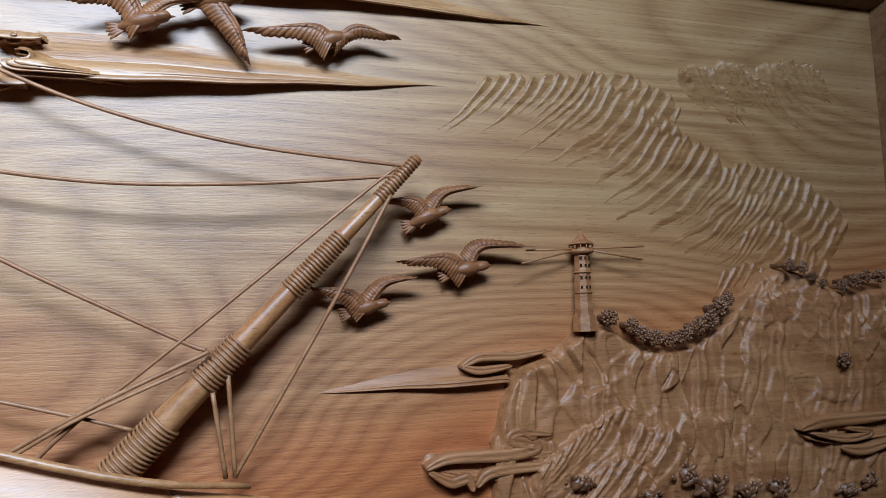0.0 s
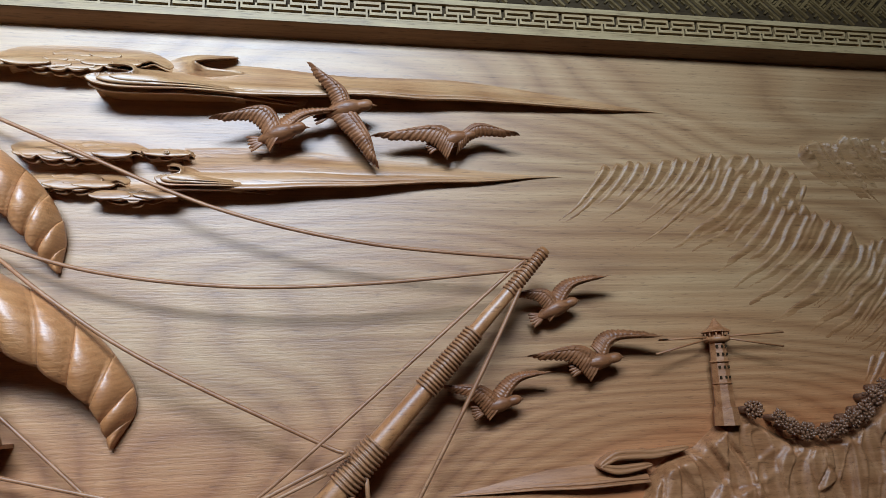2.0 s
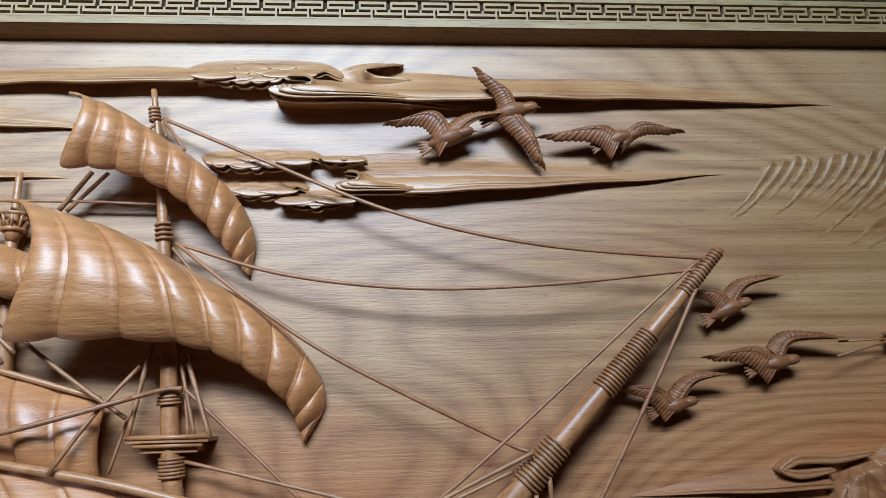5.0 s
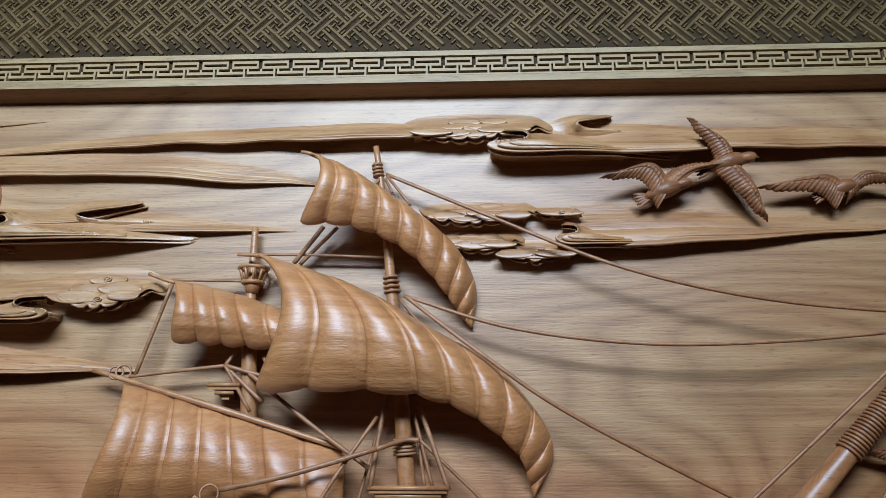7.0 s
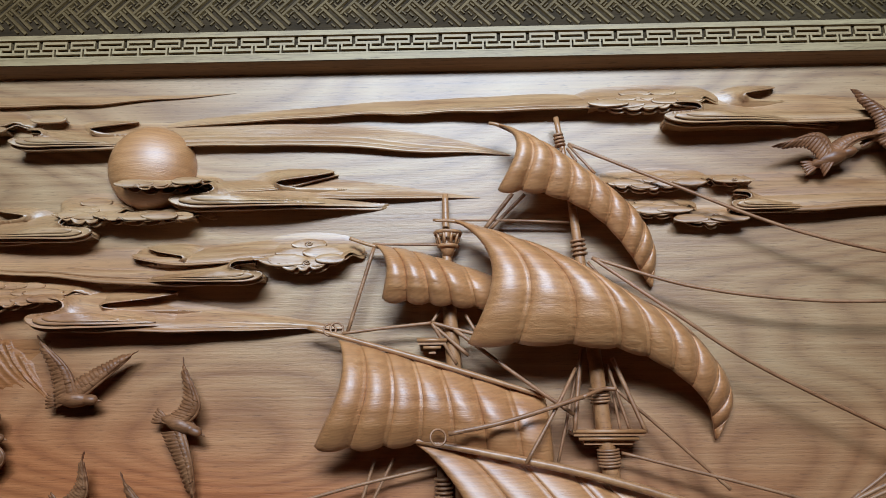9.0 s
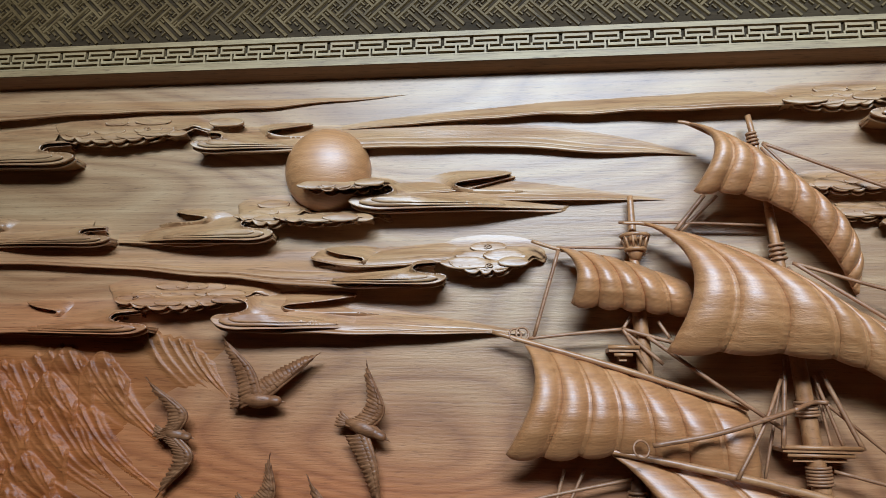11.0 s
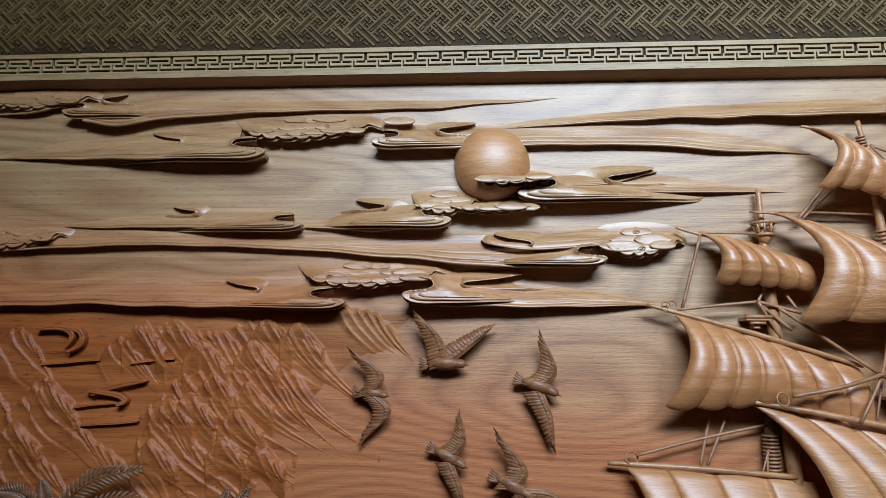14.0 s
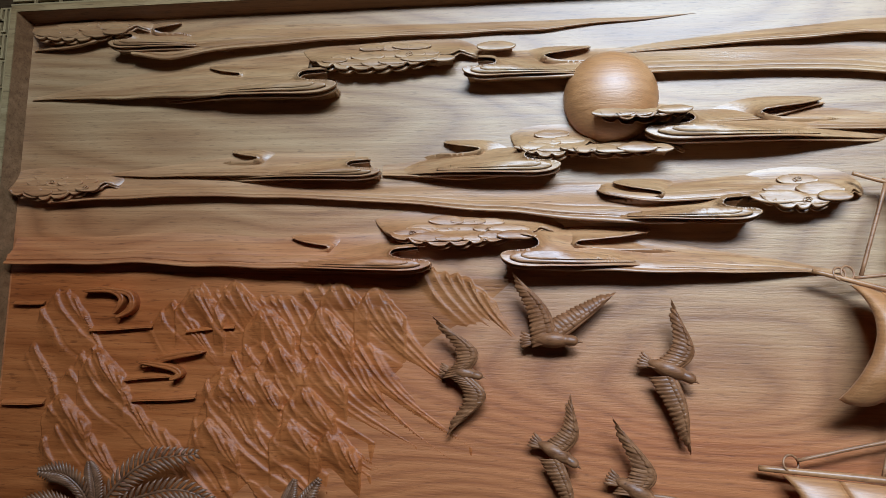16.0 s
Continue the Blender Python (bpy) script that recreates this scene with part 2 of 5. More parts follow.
def ring(at, axis, radius, thick, sides=16, tube_sides=6):
    """A closed hoop round the axis."""
    ax = Vector(axis).normalized()
    a = ax.orthogonal().normalized()
    b = ax.cross(a)
    verts, faces = [], []
    for s in range(sides):
        w = 2 * math.pi * s / sides
        out = a * math.cos(w) + b * math.sin(w)
        for q in range(tube_sides):
            u = 2 * math.pi * q / tube_sides
            verts.append(Vector(at) + out * (radius + thick * math.cos(u)) + ax * (thick * math.sin(u)))
    for s in range(sides):
        for q in range(tube_sides):
            s2, q2 = (s + 1) % sides, (q + 1) % tube_sides
            faces.append((s * tube_sides + q, s2 * tube_sides + q, s2 * tube_sides + q2, s * tube_sides + q2))
    return verts, faces


def sheet(front, thick):
    """A grid of points (rows x columns x 3) made into a solid sheet, its back thick metres behind."""
    g = np.asarray(front)
    r, c, _ = g.shape
    back = g + np.array((0, thick, 0))
    verts = np.concatenate([g.reshape(-1, 3), back.reshape(-1, 3)])
    n = r * c
    faces = []
    for i in range(r - 1):
        for j in range(c - 1):
            q = (i * c + j, (i + 1) * c + j, (i + 1) * c + j + 1, i * c + j + 1)
            faces += [q, tuple(k + n for k in q[::-1])]
    rim = [j for j in range(c)] + [i * c + c - 1 for i in range(1, r)] + [(r - 1) * c + j for j in range(c - 2, -1, -1)] + [i * c for i in range(r - 2, 0, -1)]
    for k, a in enumerate(rim):
        b = rim[(k + 1) % len(rim)]
        faces.append((a, b, b + n, a + n))
    return verts, faces, len(rim)


def field(x0, x1, z0, z1, step, height):
    """A carved relief: a grid over the board, raised by height(X, Z); where nothing is raised it stays behind the board's face."""
    xs, zs = np.arange(x0, x1 + step, step), np.arange(z0, z1 + step, step)
    X, Z = np.meshgrid(xs, zs)
    H = height(X, Z)
    keep = H > 0.0006
    verts = np.stack([X, 0.0015 - H, Z], -1).reshape(-1, 3)
    c = len(xs)
    faces = []
    for i in range(len(zs) - 1):
        for j in range(c - 1):
            if keep[i : i + 2, j : j + 2].any():
                faces.append((i * c + j, i * c + j + 1, (i + 1) * c + j + 1, (i + 1) * c + j))
    used = sorted({k for f in faces for k in f})
    at = {k: n for n, k in enumerate(used)}
    return verts[used], [tuple(at[k] for k in f) for f in faces]


def smooth01(a):
    a = np.clip(a, 0, 1)
    return a * a * (3 - 2 * a)


# ---- room ----
def slab(name, dims, mat, label, category):
    ob = part(name, box(*dims), mat, None, label, False)
    return tagged(ob, "", category, "", "structure")


slab("floor", (-3.2, 3.4, -1.8, 0.3, -0.1, 0.0), FLOOR, "brown stone floor of the room", "floor")
slab("ceiling", (-3.2, 3.4, -1.8, 0.3, 3.75, 3.85), CEIL, "plain grey painted ceiling", "ceiling")
slab("wall_north", (-3.2, 3.4, 0.10, 0.3, 0.0, 3.75), WALL, "grey-brown plastered wall behind the carved panel", "wall")
slab("wall_west", (-3.3, -3.2, -1.8, 0.3, 0.0, 3.75), WALL, "grey-brown plastered side wall", "wall")
slab("wall_east", (3.4, 3.5, -1.8, 0.3, 0.0, 3.75), WALL, "grey-brown plastered side wall", "wall")
south = box(-3.3, -0.92, -1.95, -1.8, 0.0, 3.85), box(0.68, 3.5, -1.95, -1.8, 0.0, 3.85), box(-0.92, 0.68, -1.95, -1.8, 0.0, 2.50), box(-0.92, 0.68, -1.95, -1.8, 3.04, 3.85)
tagged(part("wall_south", join(*south), WALL, None, "grey-brown plastered wall with a high window opening", False), "", "wall", "", "structure")

# ---- the carved panel: board and frame ----
L, R, TOP, LOW = -1.30, 1.30, 2.006, 0.86
tagged(part("panel_board", box(L - 0.002, R + 0.002, 0.0, 0.04, LOW - 0.002, TOP + 0.002), BOARD, None, "broad reddish-brown hardwood board with flowing horizontal grain", False), "", "carved panel", "", "structure")

FD = 0.026
frame_top = thing("panel_frame", (0, 0, TOP), "pale carved frame with a meander band and a lattice border round the panel", "picture frame", "", "structure")


def quad_strip(a, b):
    """Faces between two closed rows of four points."""
    v = list(a) + list(b)
    return v, [(k, (k + 1) % 4, 4 + (k + 1) % 4, 4 + k) for k in range(4)]


def loop(grow, y):
    return [(L - grow, y, LOW - grow), (R + grow, y, LOW - grow), (R + grow, y, TOP + grow), (L - grow, y, TOP + grow)]


part("inner_step", quad_strip(loop(0.0, 0.0), loop(0.0055, -FD + 0.001)), STEP, frame_top, "brown inner step of the frame", False)
BAND = 0.0400


def band(g0, g1, y, back=0.02):
    """A flat rail of four mitred sides."""
    v, f = join(quad_strip(loop(g0, y), loop(g1, y)), quad_strip(loop(g1, y), loop(g1, back)), quad_strip(loop(g0, back), loop(g0, y)))
    return v, f


# ground coloured near black for the shade between the keys
part("meander_ground", band(0.0065, 0.0065 + BAND, -FD + 0.004), RECESS_SHADE, frame_top, "ground of the meander band, darkened for recess shade", False)
part("inner_bead", band(0.006, 0.0145, -FD), FRET, frame_top, "pale plain bead", False)
part("outer_bead", band(0.0400, 0.0465, -FD - 0.001), FRET, frame_top, "pale plain bead", False)
part("dark_joint", band(0.0467, 0.0500, -FD + 0.010), EDGE, frame_top, "dark joint", False)
# same near-black colour, standing in for shade behind the lattice bars
part("lattice_ground", band(0.0500, 0.27, -FD + 0.006, 0.09), RECESS_SHADE, frame_top, "ground of the lattice border, darkened for recess shade", False)
part("outer_moulding", band(0.27, 0.34, -FD - 0.012, 0.09), EDGE, frame_top, "dark outer moulding", False)

# meander keys: one key, shared
KEY_ROWS = ["################", ".......##.......", "######.##.######", ".......##.......", "#.######.######.", "#...............", "###############.", "................"]
ROW_H = [0.55, 0.85, 0.85, 0.85, 0.85, 0.85, 0.85, 0.5]
count = int((R - L + 0.03) / 0.0362)
PITCH, KH = (R - L + 0.03) / count, 0.0252


def key_mesh():
    w, unit = PITCH / 16, KH / sum(ROW_H)
    geos, z1 = [], KH / 2
    for row, high in zip(KEY_ROWS, ROW_H):
        c = 0
        while c < 16:
            e = c
            while e < 16 and row[e] == ".":
                e += 1
            if e > c:
                geos.append(box(c * w - PITCH / 2, e * w - PITCH / 2, 0.0, 0.0042, z1 - high * unit * 1.01, z1))
            c = max(e, c + 1)
        z1 -= high * unit
    return mesh_of("meander_key", *join(*geos), smooth=False)


KEY_MESH = key_mesh()
KEY_MESH.materials.append(FRET)


def key_at(x, z, turn):
    ob = new("meander_key", KEY_MESH)
    ob.parent = frame_top
    ob.matrix_parent_inverse = Matrix.Translation(-frame_top.location)
    ob.matrix_basis = pose(x, -FD - 0.0002, z, 0, turn, 0)


mid = 0.0145 + 0.0255 / 2
for k in range(count):
    key_at(L - 0.015 + (k + 0.5) * (R - L + 0.03) / count, TOP + mid, 0)
for k in range(22):
    for side, x in ((-90, L - mid), (90, R + mid)):
        key_at(x, TOP + 0.012 - (k + 0.5) * PITCH, side)


# lattice border: groups of slanting bars that pass over and under, with small key fillings
def bar(cx, cz, angle, length, width, y):
    c, s = math.cos(angle), math.sin(angle)
    v = []
    for (u, w, d) in ((-1, -1, 0), (1, -1, 0), (1, 1, 0), (-1, 1, 0), (-1, -0.5, 1), (1, -0.5, 1), (1, 0.5, 1), (-1, 0.5, 1)):
        a, b = u * length / 2, w * width / 2
        v.append((cx + a * c - b * s, y - d * 0.0026, cz + a * s + b * c))
    return v, [(4, 5, 6, 7), (0, 1, 5, 4), (1, 2, 6, 5), (2, 3, 7, 6), (3, 0, 4, 7)]


def lattice(x0, x1, z0, z1):
    geos, c = [], 0.0265
    n = int((x1 - x0 + z1 - z0) / c) + 4
    yb = -FD + 0.0062
    for i in range(-n, n):
        for j in range(-n, n):
            u, v = (i + 0.5) * c, (j + 0.5) * c
            x, z = (u - v) * 0.7071 + (x0 + x1) / 2, (u + v) * 0.7071 + z0
            if not (x0 + 0.008 < x < x1 - 0.008 and z0 + 0.008 < z < z1 - 0.008):
                continue
            along = math.radians(45 if (i + j) % 2 else -45)
            nx, nz = -math.sin(along), math.cos(along)
            for k in (-0.5, 0.5):
                geos.append(bar(x + nx * k * c * 0.34, z + nz * k * c * 0.34, along, c * 1.56, c * 0.21, yb - 0.0004 * ((i + j) % 2)))
            for k in (-0.41, 0.41):
                for m in (-0.34, 0.0, 0.34):
                    ux, uz = math.cos(along), math.sin(along)
                    geos.append(bar(x + nx * k * c + ux * m * c, z + nz * k * c + uz * m * c, along + 1.5708 * (m == 0), c * 0.26, c * 0.12, yb))
    return join(*geos)


tagged(part("lattice_bars", lattice(L - 0.26, R + 0.26, TOP + 0.051, TOP + 0.268), LATTICE, frame_top, "olive-brown carved lattice of slanting bars", False), kind="stuff")
tagged(part("lattice_bars", lattice(L - 0.26, L - 0.051, LOW - 0.2, TOP + 0.04), LATTICE, frame_top, "olive-brown carved lattice of slanting bars", False), kind="stuff")
tagged(part("lattice_bars", lattice(R + 0.051, R + 0.26, LOW - 0.2, TOP + 0.04), LATTICE, frame_top, "olive-brown carved lattice of slanting bars", False), kind="stuff")


# ---- clouds ----
def streak(rows, blunt="", seed=0):
    """A long tongue of cloud. rows: x, z of the lower edge, height, depth. It rises out of the board at its upper
    edge and ends in an undercut lower lip; blunt: the ends (l, r) that are round."""
    ctrl = [(a[0], a[1], h, d) for a, h, d in rows]
    n = max(40, int(abs(ctrl[-1][0] - ctrl[0][0]) / 0.007))
    c = curve(ctrl, n)
    c[:, 2:] = np.maximum(c[:, 2:], 0.0004)
    length = np.concatenate([[0], np.cumsum(np.hypot(*np.diff(c[:, :2], axis=0).T))])
    full = length[-1]
    lift = np.zeros(n)
    for end in blunt:
        far = length if end == "l" else full - length
        reach = 0.6 * c[0 if end == "l" else -1, 2] + 0.004
        k = np.sqrt(np.clip(1 - (1 - np.clip(far / reach, 0, 1)) ** 2, 0, 1))
        lift += c[:, 2] * (1 - k) * 0.5
        c[:, 2] *= k
        c[:, 3] *= 0.55 + 0.45 * k
    wob = np.array([noise.noise(Vector((x * 14, seed * 3.7, 0))) for x in c[:, 0]]) * 0.0022
    c[:, 2] *= 1.55
    vs = np.array([0, 0.07, 0.14, 0.22, 0.30, 0.38, 0.46, 0.54, 0.60, 0.64, 0.67, 0.70, 0.76, 0.81, 0.845, 0.865, 0.885, 0.92, 0.97, 1.0])
    prof = vs**1.35 * 0.97 - 0.035 * np.exp(-(((vs - 0.67) / 0.02) ** 2)) - 0.22 * np.exp(-(((vs - 0.865) / 0.014) ** 2))
    prof[-1] = 0.90
    prof[0] = -0.04
    grid = []
    for v, p in zip(vs, prof):
        ripple = np.array([noise.noise(Vector((x * 9, v * 3, seed))) for x in c[:, 0]])
        z = c[:, 1] + lift + c[:, 2] * (1 - v) * (1 + 0.10 * ripple) + wob * (0.3 + v)
        swell = np.array([noise.noise(Vector((x * 5, v * 2.2 + x * 3, seed + 5.5))) for x in c[:, 0]])
        grid.append(np.stack([c[:, 0], -c[:, 3] * p * (1 + 0.12 * ripple + 0.35 * swell * (1 - v)) + 0.0006, z], -1))
    low = grid[-1]
    for back, up in ((0.0036, 0.0), (0.0046, 0.12), (0.0052, 0.34), (1.0, 0.42)):
        y = np.minimum(low[:, 1] + np.minimum(back, c[:, 3] * 0.5), 0.002) if back < 1 else np.full(n, 0.002)
        grid.append(np.stack([low[:, 0], y, low[:, 2] + c[:, 2] * up], -1))
    g = np.array(grid)
    r, k, _ = g.shape
    faces = [(i * k + j, (i + 1) * k + j, (i + 1) * k + j + 1, i * k + j + 1) for i in range(r - 1) for j in range(k - 1)]
    return g.reshape(-1, 3), faces


def ribbon(points, width, depth):
    """A flowing raised band along a curve in the board's plane, lens-shaped in section, tapering at both ends."""
    c = curve(curve(points, 2 * len(points) - 1) if len(points) > 3 else points, 14 * (len(points) - 1))
    n = len(c)
    s = np.linspace(0, 1, n)
    half = width / 2 * np.clip(np.sin(math.pi * (0.05 + 0.9 * s)) ** 0.5, 0.25, 1)
    half[0] = half[-1] = width * 0.08
    tan = np.gradient(c, axis=0)
    tan /= np.linalg.norm(tan, axis=1)[:, None] + 1e-9
    side = np.stack([-tan[:, 1], tan[:, 0]], -1)
    verts = []
    section = ((-0.86, 1.04), (-1.0, 0.45), (-1.0, 0.10), (-0.85, 0.0), (-0.25, -0.02), (0.0, 0.055), (0.25, -0.02), (0.85, 0.0), (1.0, 0.10), (1.0, 0.45), (0.86, 1.04))
    for k in range(n):
        for a, back in section:
            q = c[k] + side[k] * a * half[k]
            verts.append((q[0], -depth * (1 - back), q[1]))
    m = len(section)
    faces = [(k * m + a, (k + 1) * m + a, (k + 1) * m + a + 1, k * m + a + 1) for k in range(n - 1) for a in range(m - 1)]
    faces += [tuple(range(m)), tuple((n - 1) * m + a for a in range(m))[::-1]]
    return verts, faces


CLOUDS = "scrolling clouds on the panel"


def rim_of(points):
    """A closed smooth outline through x, z, depth; its points a few millimetres apart."""
    p = np.array(points, float)
    n = len(p)
    out = []
    for i in range(n):
        a, b, c, d = p[i - 1], p[i], p[(i + 1) % n], p[(i + 2) % n]
        for t in np.linspace(0, 1, max(2, int(np.hypot(*(c - b)[:2]) / 0.0022)), endpoint=False):
            out.append(0.5 * (2 * b + (c - a) * t + (2 * a - 5 * b + 4 * c - d) * t * t + (3 * b - a - 3 * c + d) * t**3))
    return np.array(out)


def relief_at(rim, q):
    """Depth inside an outline: its rim's depths, weighed by nearness."""
    gap = np.hypot(q[:, None, 0] - rim[None, :, 0], q[:, None, 1] - rim[None, :, 1]) + 1e-5
    w = gap**-1.8
    return (w * rim[None, :, 2]).sum(1) / w.sum(1), gap.min(1)


def sunk(z, fall):
    """1 up to the lower height of fall, sinking to nothing at the upper."""
    return np.clip((fall[1] - z) / (fall[1] - fall[0]), 0, 1) ** 1.15


def plate(points, thick=0.0036, step=0.0042, seed=0.0, wave=0.05, fall=None):
    """A carved plate with any outline: its face swells between the depths of its rim, its edge is rounded and undercut."""
    rim = rim_of(points)
    n = len(rim)
    lo, hi = rim[:, :2].min(0), rim[:, :2].max(0)
    gx, gz = np.meshgrid(np.arange(lo[0], hi[0], step), np.arange(lo[1], hi[1], step * 0.8))
    inner = np.stack([gx.ravel() + 0.3 * step * (np.arange(gx.size) % 2), gz.ravel()], -1)
    far = np.hypot(inner[:, None, 0] - rim[None, :, 0], inner[:, None, 1] - rim[None, :, 1]).min(1)
    inner = inner[far > 0.0012]
    middle = rim[:, :2].mean(0)
    lip = rim[:, :2] + (middle - rim[:, :2]) * np.minimum(0.12, 0.0016 / (np.linalg.norm(middle - rim[:, :2], axis=1) + 1e-6))[:, None]
    pts = [Vector(v) for v in np.concatenate([rim[:, :2], lip, inner])]
    co, _, tris, _, _, _ = geometry.delaunay_2d_cdt(pts, [(k, (k + 1) % n) for k in range(n)], [], 1, 1e-6)
    q = np.array([tuple(v) for v in co])
    deep, gap = relief_at(rim, q)
    if fall:
        deep = deep * sunk(q[:, 1], fall)
    ripple = np.array([noise.noise(Vector((x * 28, z * 70, seed))) for x, z in q])
    deep = deep * (1 + wave * ripple) - np.minimum(0.0011, 0.06 * deep) * np.exp(-gap / 0.0011)
    verts = [(x, 0.0006 - d, z) for (x, z), d in zip(q, deep)]
    faces = [tuple(t) for t in tris]
    once = {}
    for f in faces:
        for a, b in zip(f, f[1:] + f[:1]):
            if (b, a) in once:
                del once[(b, a)]
            else:
                once[(a, b)] = 1
    inward = collections.defaultdict(lambda: np.zeros(2))
    for a, b in once:
        e = q[b] - q[a]
        e = np.array((-e[1], e[0])) / (np.linalg.norm(e) + 1e-9)
        inward[a] += e
        inward[b] += e
    ring_of = {}
    for a, e in inward.items():
        e = e / (np.linalg.norm(e) + 1e-9)
        x, y, z = verts[a]
        back = min(y + thick, 0.002)
        ring_of[a] = len(verts)
        verts += [(x, back, z), (x + e[0] * 0.0042, min(back + 0.0012, 0.002), z + e[1] * 0.0042), (x + e[0] * 0.0058, 0.002, z + e[1] * 0.0058)]
    for a, b in once:
        i, j = ring_of[a], ring_of[b]
        faces += [(b, a, i, j), (j, i, i + 1, j + 1), (j + 1, i + 1, i + 2, j + 2)]
    return verts, faces


SCROLL = ((-1.9, .16, .05), (-1.3, .10, .50), (-.8, .06, .85), (-.3, .03, .98), (.25, .01, 1), (.6, 0, 1), (.85, .07, 1), (1, .24, 1), (.93, .37, 1), (.70, .42, .98), (.50, .47, .96), (.40, .58, .95), (.46, .74, .92), (.68, .82, .82), (.78, .90, .6), (.50, 1.0, .3), (.10, 1.06, .05), (-.5, 1.02, -.02), (-1.2, .75, -.02), (-1.9, .4, -.02))
NOSE = ((-1.3, .3, .6), (-.5, .08, .93), (.2, .02, 1), (.6, 0, 1), (.85, .1, 1), (1, .4, 1), (.9, .75, 1), (.6, .95, .97), (.1, 1.0, .90), (-.7, .8, .6))
HOOK = ((0, 1, .35), (.3, .70, .8), (.62, .55, .95), (.86, .44, 1), (.88, .32, 1), (.66, .22, .72), (.30, .17, .62), (-.05, .20, .45), (-.5, .02, .0), (-.2, -.35, -.05), (.6, -.5, -.05), (1.4, -.35, -.05), (2.0, .1, -.02), (1.7, .8, -.02), (1.0, 1.2, -.02), (.35, 1.22, -.02))


def placed(shape, x0, x1, z0, z1, deep, right, u0=0.0, u1=1.0, w0=0.0, w1=1.0, proud=0.0):
    """A unit shape set into a box, turned to the right or to the left."""
    out = []
    for u, w, d in shape:
        u, w = u0 + u * (u1 - u0), w0 + w * (w1 - w0)
        out.append((x0 + (x1 - x0) * u if right else x1 - (x1 - x0) * u, z0 + (z1 - z0) * w, deep * d + proud))
    return out if right else out[::-1]


def scallops(x0, x1, z0, z1, deep, rng):
    """The outline of a cloud bank: rounded lobes below, a low arch above that sinks into the board."""
    w, h = x1 - x0, z1 - z0
    n = max(3, round(w / 0.021))
    cuts = np.cumsum([0] + [rng.uniform(0.7, 1.3) for _ in range(n)])
    cuts /= cuts[-1]
    low = [abs(c - 0.5 + 0.12 * math.sin(7 * w)) ** 1.8 * 1.2 * h for c in cuts]
    pts = []
    for k in range(n):
        a, b, za, zb = cuts[k], cuts[k + 1], low[k], low[k + 1]
        drop = rng.uniform(0.0030, 0.0052)
        for s, down in ((0.0, -0.15), (0.2, 0.75), (0.5, 1.0), (0.82, 0.7)):
            pts.append((x0 + w * (a + (b - a) * s), z0 + 0.004 + za + (zb - za) * s - drop * down, deep))
    pts.append((x1, z0 + 0.004 + low[-1], deep * 0.9))
    for s, up, d in ((1.12, 0.48, .3), (1.14, 0.80, -.02), (0.90, 1.22, -.02), (0.5, 1.42, -.02), (0.10, 1.27, -.02), (-0.14, 0.95, -.02), (-0.08, 0.52, .4)):
        pts.append((x0 + w * s, z0 + h * up, deep * d))
    return pts


def scale_rim(cx, cz, w, h, base, proud, bumps, rng):
    """One cloud scale: lobed and proud below, sunk into what lies behind it above."""
    pts = []
    for k in range(16):
        a = math.pi + 2 * math.pi * k / 16
        low = math.sin(a) < 0.1
        r = 1 + (0.10 * abs(math.sin(bumps * a / 2)) if low else 0.0) + rng.uniform(-0.03, 0.03)
        pts.append((cx + w / 2 * r * math.cos(a), cz + h / 2 * r * math.sin(a), base + (proud if low else -0.0015 + proud * 0.35 * abs(math.cos(a)))))
    return pts


def groove(cx, cz, size, deep, flip):
    """A spiral line cut into a lobe, as a low bead."""
    s = np.linspace(0, 1, 34)
    a = s * 1.6 * 2 * math.pi - 1.2
    r = size * (1 - 0.88 * s)
    return tube(np.stack([cx + flip * r * np.cos(a), np.full(34, -deep), cz + 0.62 * r * np.sin(a)], -1), [0.0003, 0.0008, 0.0008, 0.0005], 6)


